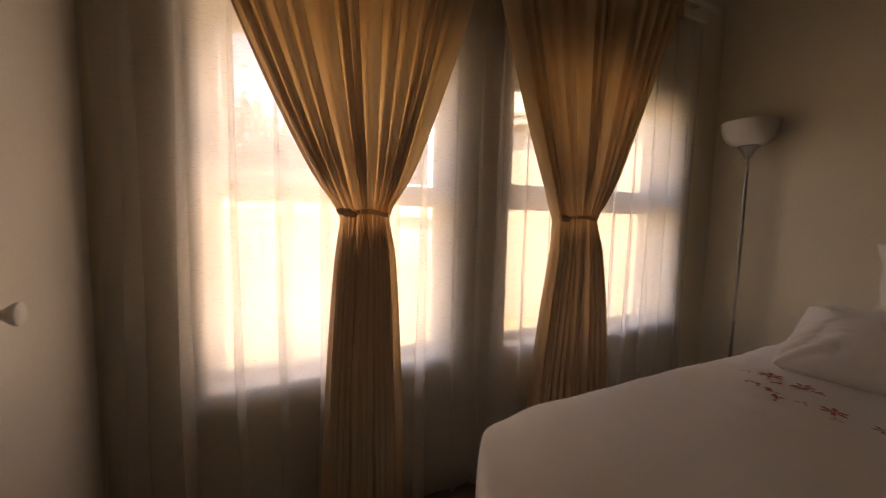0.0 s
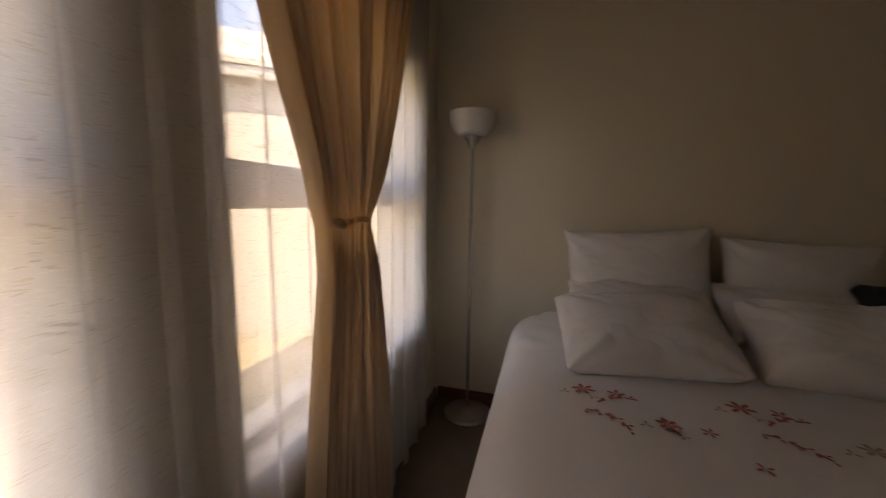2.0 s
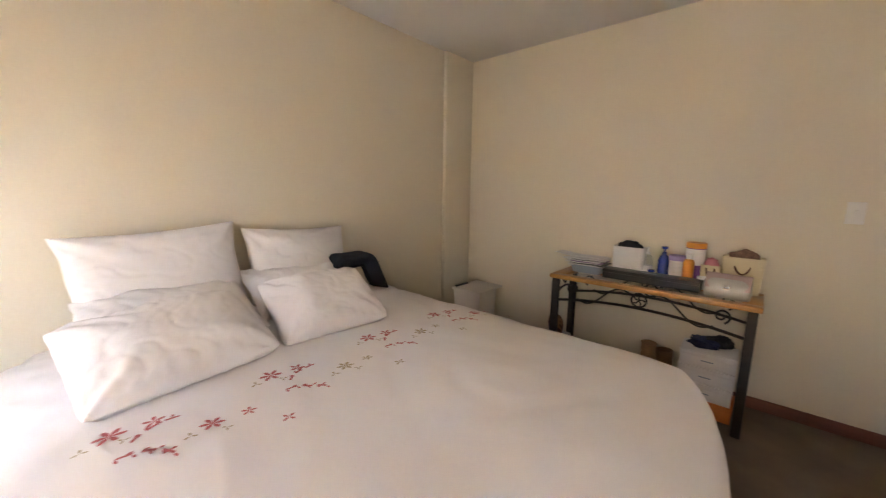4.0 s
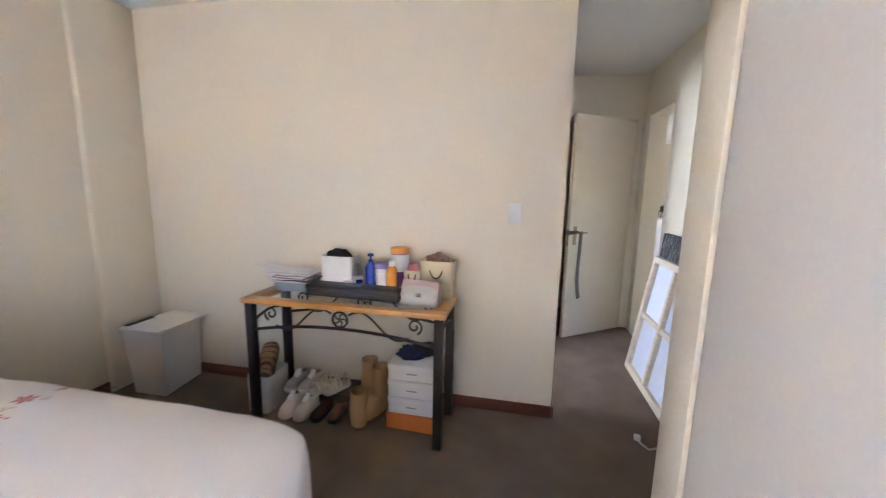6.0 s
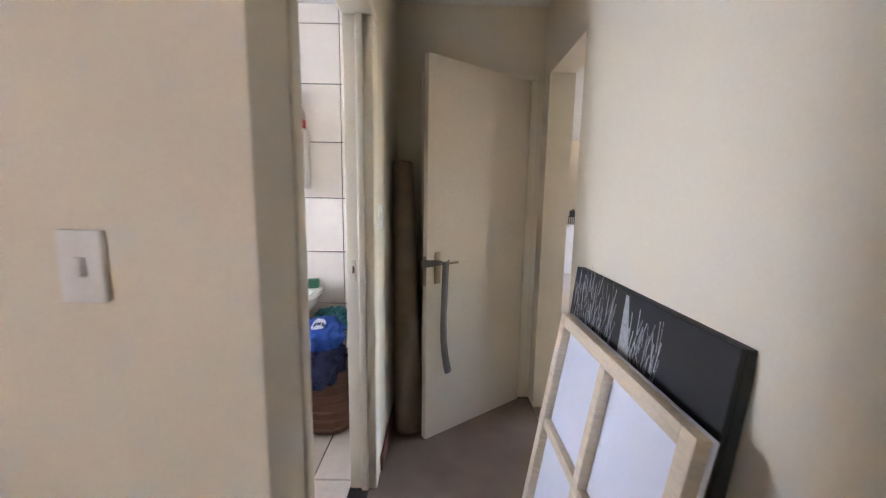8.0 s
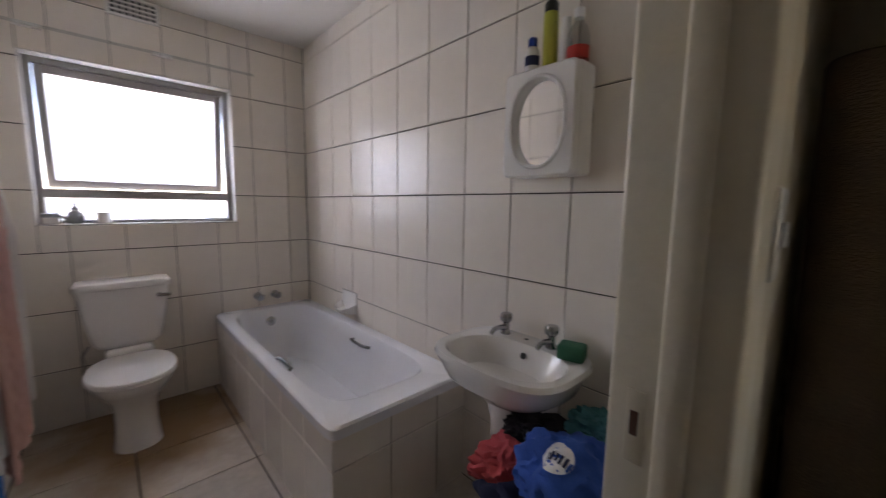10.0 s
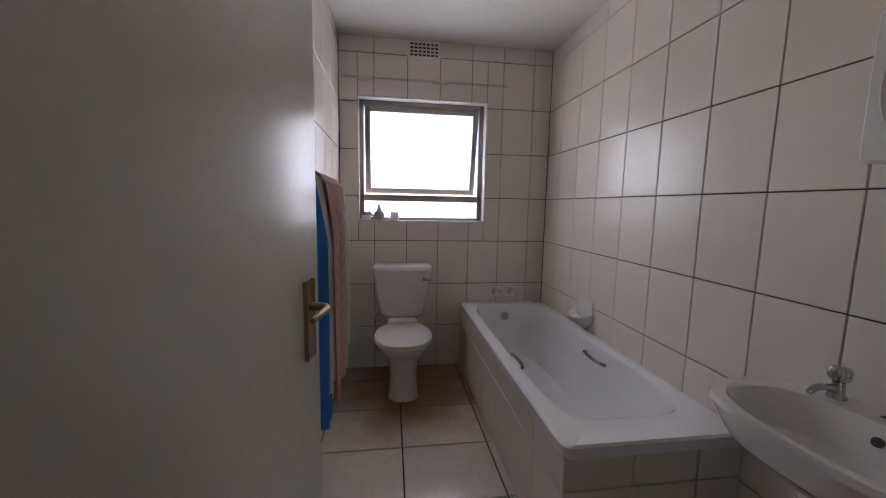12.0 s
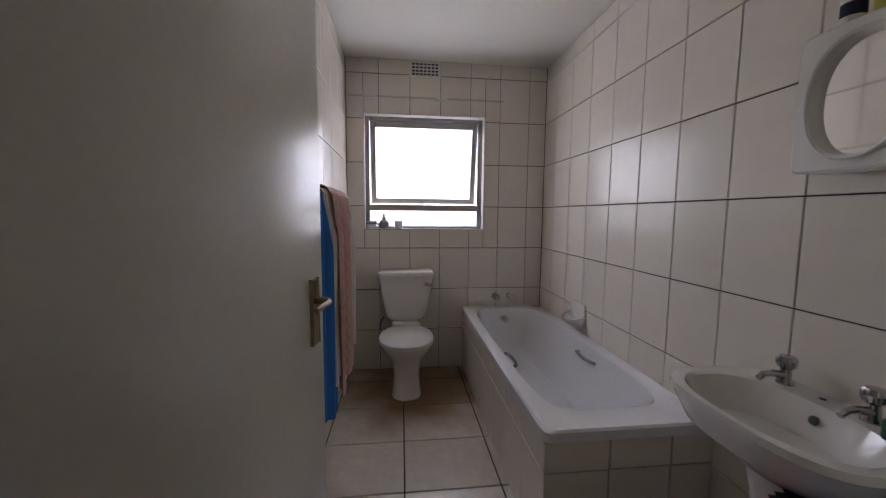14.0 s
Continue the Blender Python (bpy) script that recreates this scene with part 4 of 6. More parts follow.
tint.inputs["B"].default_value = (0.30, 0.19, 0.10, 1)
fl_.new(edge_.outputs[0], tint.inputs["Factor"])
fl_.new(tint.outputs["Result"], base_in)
wt_f = tagged(new("floor_tiles"), "pale beige glazed floor tiles with dark joints", "floor tiles", kind="structure")
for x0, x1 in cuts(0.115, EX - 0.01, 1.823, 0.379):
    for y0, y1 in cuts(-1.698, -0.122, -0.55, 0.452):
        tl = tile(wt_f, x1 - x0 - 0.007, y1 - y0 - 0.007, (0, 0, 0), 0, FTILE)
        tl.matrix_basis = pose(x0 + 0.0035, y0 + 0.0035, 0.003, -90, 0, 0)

# bathroom window
bw = tagged(new("window_3"), "dark aluminium window with frosted panes, top sash ajar", "window", kind="structure")
bm = bmesh.new()
y0, y1 = BWY
z0, z1 = BWZ
fx0, fx1, f = 2.885, 2.93, 0.038
for b in ((y0, z0, y0 + f, z1), (y1 - f, z0, y1, z1), (y0 + f, z0, y1 - f, z0 + 0.025), (y0 + f, z1 - f, y1 - f, z1), (y0 + f, 1.297, y1 - f, 1.345)):
    box(fx0, b[0], b[1], fx1, b[2], b[3], 0.004, bm=bm)
part("window_frame", bm, ALU, bw)
bm = bmesh.new()
sh, sw_, s = z1 - f - 1.345 - 0.004, y1 - y0 - 2 * f - 0.006, 0.042
for b in ((0, -sh, s, 0), (sw_ - s, -sh, sw_, 0), (s, -sh, sw_ - s, -sh + s), (s, -s, sw_ - s, 0)):
    box(-0.001, b[0], b[1], 0.028, b[2], b[3], 0.004, bm=bm)
sash = part("sash", bm, ALU, bw)
sash.matrix_basis = pose(fx0 + 0.008, y0 + f + 0.003, z1 - f - 0.002, 0, -9, 0)
FROST = mat("frosted glass", (0.9, 0.92, 0.95), 0.35, 0.02, 8, 0.2, 200, trans=0.85)
p = part("pane", box(0.010, s, -sh + s, 0.015, sw_ - s, -s), FROST, sash, smooth=False)
p.visible_shadow = False
p = part("pane", box(fx0 + 0.018, y0 + f, z0 + 0.025, fx0 + 0.023, y1 - f, 1.297), FROST, bw, smooth=False)
p.visible_shadow = False
bm = bmesh.new()
for b in ((y0, z0, y1, z0 + 0.006), (y0, z1 - 0.006, y1, z1)):
    box(EX - 0.012, b[0], b[1], fx0, b[2], b[3], 0.002, bm=bm)
for b in ((y0, z0 + 0.006, y0 + 0.006, z1 - 0.006), (y1 - 0.006, z0 + 0.006, y1, z1 - 0.006)):
    box(EX - 0.012, b[0], b[1], fx0, b[2], b[3], 0.002, bm=bm)
part("reveal", bm, WHITEPLASTIC, bw, "white tiled reveal with trim edge")
part("window_stay", tube([(fx0 - 0.003, -0.72, 1.335), (fx0 - 0.02, -0.71, 1.35), (fx0 - 0.022, -0.66, 1.356), (fx0 - 0.018, -0.61, 1.352)], 0.005), SILVER, bw)

# air vent
av = thing("air_vent", "white pierced air brick above the window", "vent")
bm = bmesh.new()
vy0, vy1, vz0, vz1 = -0.842, -0.602, 2.315, 2.434
ny, nz = 7, 4
cy, cz = (vy1 - vy0 - 0.03) / ny, (vz1 - vz0 - 0.02) / nz
xs0, xs1 = EX - 0.022, EX - 0.0105
ycuts = [vy0] + [v for k in range(ny) for v in (vy0 + 0.015 + cy * k + cy * 0.14, vy0 + 0.015 + cy * (k + 1) - cy * 0.14)] + [vy1]
zcuts = [vz0] + [v for k in range(nz) for v in (vz0 + 0.01 + cz * k + cz * 0.14, vz0 + 0.01 + cz * (k + 1) - cz * 0.14)] + [vz1]
for i in range(len(ycuts) - 1):
    for k in range(len(zcuts) - 1):
        if not (i % 2 and k % 2):
            box(xs0, ycuts[i], zcuts[k], xs1, ycuts[i + 1], zcuts[k + 1], bm=bm)
part("grille", bm, WHITEPLASTIC, av, smooth=False)
# black sheet behind the grille stands in for shade in its holes
part("backing", box(xs1, vy0 + 0.004, vz0 + 0.004, xs1 + 0.002, vy1 - 0.004, vz1 - 0.004), BLACKPLASTIC, av, smooth=False)
# clear curtain track above the window
ct = thing("curtain_track", "clear plastic curtain track on two white brackets", "rail")
part("track", box(EX - 0.042, -1.34, 2.146, EX - 0.036, -0.14, 2.162, 0.002), CLEARPLASTIC, ct)
for by in (-0.30, -0.84):
    part("bracket", box(EX - 0.036, by - 0.05, 2.142, EX - 0.0105, by + 0.05, 2.165, 0.003), WHITEPLASTIC, ct)

# ---- bath ----
bt = thing("bathtub", "white built-in bathtub with tiled panels", "bathtub")
bx0, bx1, by0, by1, bz = 1.045, EX - 0.011, -1.698, -1.03, 0.517
cx, cy_, hx, hy = (bx0 + bx1) / 2, (by0 + by1) / 2, (bx1 - bx0) / 2, (by1 - by0) / 2
rings = []
for z, ix, iy, p, ox in ((bz - 0.045, 0, 0, 30, 0), (bz - 0.008, 0, 0, 30, 0), (bz, 0.008, 0.008, 24, 0), (bz, 0.100, 0.058, 6.5, 0.03), (bz - 0.006, 0.112, 0.068, 6, 0.03), (bz - 0.03, 0.122, 0.076, 5.5, 0.03),
                     (bz - 0.17, 0.175, 0.094, 5, 0.06), (bz - 0.31, 0.235, 0.117, 4.5, 0.09), (bz - 0.365, 0.27, 0.155, 4, 0.08), (bz - 0.375, 0.36, 0.22, 3.5, 0.08), (bz - 0.378, 0.70, 0.30, 3, 0.08)):
    rings.append(oval(cx + ox, cy_, z, hx - ix, hy - iy, p, 96))
part("tub", loft(rings, False, True), ACRYLIC, bt)
part("apron", box(bx0 + 0.014, by0 + 0.002, 0.004, bx1 - 0.002, by1 - 0.014, bz - 0.40), GROUT, bt, smooth=False)
part("apron", box(bx0 + 0.014, by1 - 0.03, 0.004, bx1 - 0.002, by1 - 0.0145, bz - 0.046), GROUT, bt, smooth=False)
part("apron", box(bx0 + 0.0145, by0 + 0.002, 0.004, bx0 + 0.03, by1 - 0.03, bz - 0.046), GROUT, bt, smooth=False)
for z0_, z1_ in ((0.004, 0.352), (0.352, bz - 0.046)):
    for a, b in cuts(bx0 + 0.007, bx1, 1.30, 0.253):
        tile(bt, b - a - 2 * GV, z1_ - z0_ - 2 * G, (b - GV, by1 - 0.0145, z0_ + G), 180)
    for a, b in cuts(by0 + 0.002, by1 - 0.007, -1.285, 0.2405):
        tile(bt, b - a - 2 * GV, z1_ - z0_ - 2 * G, (bx0 + 0.0145, b - GV, z0_ + G), -90)
for yy, s in ((by0 + 0.105, 1), (by1 - 0.105, -1)):
    bm = tube([(1.72, yy - s * 0.005, 0.455), (1.735, yy + s * 0.018, 0.462), (1.78, yy + s * 0.026, 0.462), (1.86, yy + s * 0.024, 0.462), (1.90, yy + s * 0.016, 0.462), (1.915, yy - s * 0.005, 0.455)], 0.009, 10)
    part("grab_handle", bm, SMOKE, bt, "dark chrome grip")
bm = lathe([(0.034, 0), (0.034, 0.006), (0.026, 0.010), (0.012, 0.010)], n=24)
bmesh.ops.transform(bm, matrix=pose(2.683, -1.355, 0.43, 0, -80, 0), verts=bm.verts)
part("overflow", bm, CHROME, bt)
for ty in (-1.31, -1.43):
    t = thing("bath_tap", "chrome wall tap with fluted head above the bath", "tap", "bath taps")
    bm = lathe([(0.028, 0), (0.028, 0.006), (0.014, 0.012), (0.013, 0.045)], n=20)
    bmesh.ops.transform(bm, matrix=pose(EX - 0.0105, ty, 0.60, 0, -90, 0), verts=bm.verts)
    part("flange", bm, CHROME, t)
    bm = loft([[Vector((r * (1 + 0.09 * math.cos(6 * a)) * math.cos(a), r * (1 + 0.09 * math.cos(6 * a)) * math.sin(a), z)) for a in [2 * math.pi * k / 36 for k in range(36)]] for r, z in ((0.014, 0), (0.024, 0.006), (0.026, 0.026), (0.018, 0.036))])
    bmesh.ops.transform(bm, matrix=pose(EX - 0.055, ty, 0.60, 0, -90, 0), verts=bm.verts)
    part("tap_head", bm, CHROME, t)
# corner soap dish
sd = thing("soap_dish", "white ceramic scoop soap dish fixed to the tiles", "soap dish")


def scoop(w, d, z, lift):
    """Half a ring before the wall that climbs towards it."""
    return [Vector((2.13 + w * math.cos(a), -1.698 + d * math.sin(a), z + lift * (1 - math.sin(a)) ** 1.4)) for a in [math.pi * k / 28 for k in range(29)]]


bm = loft([scoop(0.045, 0.035, 0.550, 0.0), scoop(0.078, 0.070, 0.562, 0.0), scoop(0.093, 0.098, 0.582, 0.02), scoop(0.097, 0.108, 0.600, 0.03), scoop(0.093, 0.102, 0.604, 0.03), scoop(0.086, 0.092, 0.594, 0.025), scoop(0.070, 0.074, 0.580, 0.01), scoop(0.02, 0.03, 0.576, 0.0)])
part("dish", bm, CERAMIC, sd)
part("back_plate", box(2.034, -1.6985, 0.56, 2.226, -1.686, 0.705, 0.006, 3), CERAMIC, sd)
part("drain_rib", box(2.10, -1.665, 0.577, 2.16, -1.655, 0.586, 0.003), CERAMIC, sd)

# ---- toilet ----
wc = thing("toilet", "white close-coupled toilet with closed lid", "toilet")
ty = -0.572
part("pan", loft([oval(2.40, ty, 0.004, 0.135, 0.105, 2.6, 40), oval(2.40, ty, 0.03, 0.13, 0.10, 2.5, 40), oval(2.41, ty, 0.12, 0.115, 0.092, 2.4, 40), oval(2.42, ty, 0.19, 0.118, 0.095, 2.3, 40), oval(2.43, ty, 0.26, 0.15, 0.115, 2.2, 40),
                  oval(2.425, ty, 0.32, 0.205, 0.16, 2.2, 40), oval(2.42, ty, 0.365, 0.235, 0.18, 2.3, 40), oval(2.42, ty, 0.385, 0.24, 0.183, 2.3, 40)]), CERAMIC, wc)
part("seat", loft([oval(2.405, ty, 0.386, 0.235, 0.183, 2.25, 40), oval(2.405, ty, 0.392, 0.242, 0.19, 2.25, 40), oval(2.405, ty, 0.402, 0.24, 0.188, 2.25, 40)]), WHITEPLASTIC, wc)
part("lid", loft([oval(2.402, ty, 0.4025, 0.238, 0.186, 2.25, 40), oval(2.402, ty, 0.408, 0.243, 0.191, 2.25, 40), oval(2.402, ty, 0.418, 0.238, 0.186, 2.25, 40), oval(2.402, ty, 0.424, 0.21, 0.16, 2.25, 40), oval(2.402, ty, 0.426, 0.1, 0.08, 2.2, 40)]), WHITEPLASTIC, wc)
part("neck", box(2.60, ty - 0.11, 0.30, 2.80, ty + 0.11, 0.455, 0.03, 4), CERAMIC, wc)
part("cistern", loft([oval(2.715, ty, 0.452, 0.070, 0.115, 4, 48), oval(2.715, ty, 0.462, 0.082, 0.138, 4, 48), oval(2.712, ty, 0.49, 0.09, 0.158, 5, 48), oval(2.708, ty, 0.65, 0.096, 0.188, 6, 48), oval(2.706, ty, 0.795, 0.099, 0.204, 7, 48)]), CERAMIC, wc)
part("cistern_lid", loft([oval(2.704, ty, 0.796, 0.104, 0.213, 7, 48), oval(2.704, ty, 0.80, 0.107, 0.215, 6, 48), oval(2.704, ty, 0.822, 0.106, 0.214, 6, 48), oval(2.704, ty, 0.834, 0.098, 0.204, 6, 48), oval(2.704, ty, 0.838, 0.08, 0.18, 5, 48)]), CERAMIC, wc)
part("flush_lever", tube([(2.615, ty - 0.15, 0.745), (2.59, ty - 0.15, 0.745), (2.582, ty - 0.155, 0.745), (2.58, ty - 0.20, 0.742)], [0.012, 0.012, 0.010, 0.008], 10), CHROME, wc, "chrome flush lever")
part("inlet_pipe", tube([(2.72, ty + 0.17, 0.47), (2.72, ty + 0.2, 0.42), (2.74, ty + 0.2, 0.30), (2.80, ty + 0.2, 0.25)], 0.008), CHROME, wc)
for s in (-1, 1):
    part("hinge", box(2.605, ty + s * 0.075 - 0.015, 0.386, 2.645, ty + s * 0.075 + 0.015, 0.425, 0.006), WHITEPLASTIC, wc)

# ---- basin ----
bs = thing("washbasin", "white pedestal washbasin with two chrome taps", "washbasin")
sx, sy = 0.675, -1.515
def bowl(z, rx, ry, p=2.6, oy=0.0):
    r = oval(sx, sy + oy, z, rx, ry, p, 64)
    return [Vector((v.x, max(v.y, -1.697), v.z)) for v in r]
part("bowl", loft([bowl(0.60, 0.10, 0.09, 2.2, -0.04), bowl(0.64, 0.16, 0.14, 2.3, -0.03), bowl(0.70, 0.225, 0.19, 2.6, -0.01), bowl(0.735, 0.238, 0.186, 3.0), bowl(0.77, 0.256, 0.198, 3.3), bowl(0.787, 0.251, 0.194, 3.3),
                  bowl(0.787, 0.230, 0.178, 2.6, 0.0), bowl(0.780, 0.214, 0.142, 2.5, 0.03), bowl(0.75, 0.202, 0.13, 2.4, 0.035), bowl(0.69, 0.17, 0.108, 2.3, 0.035), bowl(0.665, 0.11, 0.07, 2.2, 0.04), bowl(0.66, 0.03, 0.02, 2, 0.04)]), CERAMIC, bs)
part("pedestal", loft([oval(sx, -1.57, 0.004, 0.10, 0.10, 2.6, 32), oval(sx, -1.57, 0.05, 0.088, 0.09, 2.6, 32), oval(sx, -1.57, 0.3, 0.072, 0.08, 2.6, 32), oval(sx, -1.565, 0.52, 0.08, 0.085, 2.6, 32), oval(sx, -1.555, 0.62, 0.10, 0.095, 2.4, 32)]), CERAMIC, bs)
for tx in (0.795, 0.595):
    bm = lathe([(0.021, 0.787), (0.021, 0.793), (0.0145, 0.803), (0.013, 0.832)], tx, -1.652, 20)
    tube([(tx, -1.645, 0.812), (tx, -1.61, 0.820), (tx, -1.578, 0.818), (tx, -1.562, 0.806)], [0.011, 0.010, 0.009, 0.008], 12, bm=bm)
    tp = part("tap", bm, CHROME, bs, "chrome pillar tap")
    bm = loft([[Vector((tx + r * (1 + 0.07 * math.cos(8 * a)) * math.cos(a), -1.652 + r * (1 + 0.07 * math.cos(8 * a)) * math.sin(a), z)) for a in [2 * math.pi * k / 48 for k in range(48)]] for r, z in ((0.012, 0.832), (0.020, 0.837), (0.0235, 0.848), (0.0235, 0.860), (0.019, 0.869), (0.008, 0.872))])
    part("tap_head", bm, CHROME, tp, "chrome fluted tap head")
# black disc coloured as the shade inside the overflow opening
bm = lathe([(0.012, 0), (0.012, 0.003)], n=16)
bmesh.ops.transform(bm, matrix=pose(sx, -1.602, 0.745, -65, 0, 0), verts=bm.verts)
part("overflow_hole", bm, BLACKPLASTIC, bs)
# black dot in place of the shaded inside of the hole
part("plug_hole", lathe([(0.008, 0.7875), (0.008, 0.7885)], 0.70, -1.655, 14), BLACKPLASTIC, bs)
single("sponge", box(-0.043, -0.036, 0, 0.043, 0.036, 0.05, 0.010, 3), GREENSOAP, "green scouring sponge on the basin rim", "sponge", at=(0.50, -1.62, 0.7880), rz=15)

# ---- mirror cabinet ----
mc = thing("mirror_cabinet", "white plastic bathroom cabinet with oval mirror", "cabinet")
mx, mz = 0.6425, 1.555
part("body", box(0.51, -1.697, 1.385, 0.775, -1.60, 1.73, 0.014, 3), WHITEPLASTIC, mc)
# door with an oval hole
rings = []
yd0, yd1 = -1.599, -1.572
n = 64
def rect(ix, y):
    return [Vector((p.x, y, p.y)) for p in [Vector((q.x, q.y, 0)) for q in oval(mx, mz, 0, 0.1325 - ix, 0.1725 - ix, 16, n)]]
def ell(rx, rz, y):
    return [Vector((p.x, y, p.y)) for p in oval(mx, mz, 0, rx, rz, 2.2, n)]
part("door", loft([rect(0, yd0), rect(0, yd1 - 0.006), rect(0.006, yd1), ell(0.108, 0.150, yd1), ell(0.103, 0.145, yd1 + 0.006), ell(0.097, 0.138, yd1 + 0.003), ell(0.092, 0.132, yd0 + 0.004)], False, False), WHITEPLASTIC, mc)
part("mirror", loft([ell(0.096, 0.136, yd0 + 0.004), ell(0.096, 0.136, yd0 + 0.006)], True, True), MIRROR, mc, "oval mirror glass")
part("catch", box(0.532, yd1, 1.545, 0.546, yd1 + 0.006, 1.575, 0.002), WHITEPLASTIC, mc)


def bottle(name, label, x, y, z, prof, material, cap, cap_mat, category="bottle", group="", label_band=None, band_mat=None, flat=1.0):
    b = thing(name, label, category, group, at=(x, y, z))
    bm = lathe(prof, n=24)
    if flat != 1.0:
        bmesh.ops.transform(bm, matrix=Matrix.Diagonal((1, flat, 1, 1)), verts=bm.verts)
    part("body", bm, material, b)
    if cap:
        bm = lathe(cap, n=20)
        part("cap", bm, cap_mat, b)
    if label_band:
        r, a, c = label_band
        bm = lathe([(r, a), (r, c)], n=24, caps=(False, False))
        if flat != 1.0:
            bmesh.ops.transform(bm, matrix=Matrix.Diagonal((1, flat, 1, 1)), verts=bm.verts)
        part("label", bm, band_mat, b)
    return b


bottle("lotion_bottle", "white bottle with blue cap on the cabinet", 0.715, -1.64, 1.73, [(0.02, 0), (0.024, 0.004), (0.024, 0.075), (0.018, 0.09), (0.012, 0.095)], WHITEPLASTIC, [(0.015, 0.095), (0.015, 0.12), (0.012, 0.124)], BLUE, label_band=(0.0243, 0.03, 0.062), band_mat=NAVY)
bottle("spray_can", "yellow-green aerosol can with black cap", 0.655, -1.652, 1.73, [(0.022, 0), (0.024, 0.004), (0.024, 0.18), (0.02, 0.192)], YELLOW, [(0.0225, 0.188), (0.0225, 0.215), (0.018, 0.222)], BLACKPLASTIC)
bottle("spray_can", "slim white deodorant can on the cabinet", 0.60, -1.655, 1.73, [(0.017, 0), (0.018, 0.004), (0.018, 0.13), (0.014, 0.14)], WHITEPLASTIC, [(0.0145, 0.138), (0.0145, 0.155)], WHITEPLASTIC)
bottle("mouthwash_bottle", "clear bottle with red label and white cap", 0.555, -1.652, 1.73, [(0.03, 0), (0.034, 0.005), (0.034, 0.085), (0.026, 0.11), (0.014, 0.125), (0.013, 0.14)], CLEARPLASTIC, [(0.016, 0.138), (0.016, 0.165)], WHITEPLASTIC, label_band=(0.0345, 0.012, 0.05), band_mat=REDLABEL)

# ---- bathroom door ----
slab_door("door_2", 0.815, 2.04, "white bathroom door standing open with brass lever handle", (0.118, -0.152, 0), -10.5)

# ---- towels on a rail ----
tr_ = thing("towel_rail", "chrome towel rail on the tiled wall", "rail")
part("rail", tube([(1.35, -0.175, 1.36), (2.30, -0.175, 1.36)], 0.009, 12), CHROME, tr_)
for px in (1.36, 2.29):
    part("bracket", tube([(px, -0.122, 1.36), (px, -0.175, 1.36)], 0.008, 10), CHROME, tr_)


def towel(name, x0, x1, front_len, back_len, material, label, seed, off=0.0, rib=0.0):
    """A towel folded over the rail with soft vertical folds."""
    total = front_len + back_len
    def f(u, v):
        s = v * total - back_len
        x = x0 + (x1 - x0) * u
        r = 0.013 + off
        k = min(1.0, abs(s) / 0.25)
        fold = (0.017 * math.sin(11 * u + seed) + 0.010 * math.sin(27 * u + 2 * seed + 1.5 * v)) * k + rib * math.sin(95 * u) * math.sin(150 * v)
        if abs(s) < r * 1.57:
            a = s / r
            return Vector((x, -0.175 - r * math.sin(a) , 1.36 + r * math.cos(a)))
        if s > 0:
            return Vector((x + 0.01 * math.sin(3 * s + seed), -0.175 - r - 0.006 + fold - 0.020 * k, 1.36 - (s - r * 1.57)))
        return Vector((x, min(-0.175 + r + 0.004 + fold * 0.5, -0.126), 1.36 - (-s - r * 1.57)))
    bm = grid(40 if not rib else 110, 60 if not rib else 150, f, 0.006)
    return single(name, bm, material, label, "towel", "towels on the rail")


towel("towel", 1.46, 1.56, 1.02, 0.7, TOWELBLUE, "bright blue towel hanging over the rail", 1.0)
towel("towel", 1.50, 1.66, 0.90, 0.5, TOWELWHITE, "white striped towel hanging over the rail", 2.6, 0.008)
towel("towel", 1.60, 2.12, 1.02, 0.8, TOWELPINK, "salmon pink ribbed towel hanging over the rail", 4.2, 0.022, 0.004)
towel("towel", 2.09, 2.27, 0.95, 0.7, TOWELWHITE, "thin white towel hanging at the rail's end", 5.5, 0.012)

# window sill ornaments
so = thing("soap_box", "small white box on the window sill", "box", at=(2.85, -0.305, 1.154))
so.matrix_basis = so.matrix_basis @ Matrix.Scale(1.15, 4)
part("body", box(-0.018, -0.03, 0, 0.018, 0.03, 0.03, 0.003), WHITEPLASTIC, so)
part("lid", box(-0.019, -0.033, 0.030, 0.019, 0.033, 0.05, 0.004), GREYPLASTIC, so)
tp_ = thing("ornament", "small grey teapot ornament on the window sill", "ornament", at=(2.845, -0.40, 1.154))
tp_.matrix_basis = tp_.matrix_basis @ Matrix.Scale(1.35, 4)
bm = lathe([(0.018, 0), (0.028, 0.012), (0.03, 0.03), (0.022, 0.045), (0.012, 0.052), (0.014, 0.06), (0.006, 0.072), (0.009, 0.08), (0.003, 0.088)], n=20)
tube([(0, 0.026, 0.02), (0, 0.045, 0.032), (0, 0.052, 0.05)], [0.007, 0.006, 0.004], bm=bm)
part("body", bm, GREYPLASTIC, tp_)
cn = thing("candle_jar", "small white jar on the window sill", "jar", at=(2.85, -0.515, 1.154))
cn.matrix_basis = cn.matrix_basis @ Matrix.Scale(1.2, 4)
part("body", lathe([(0.026, 0), (0.027, 0.003), (0.027, 0.05), (0.024, 0.052), (0.023, 0.045)], n=24), WHITEPLASTIC, cn)

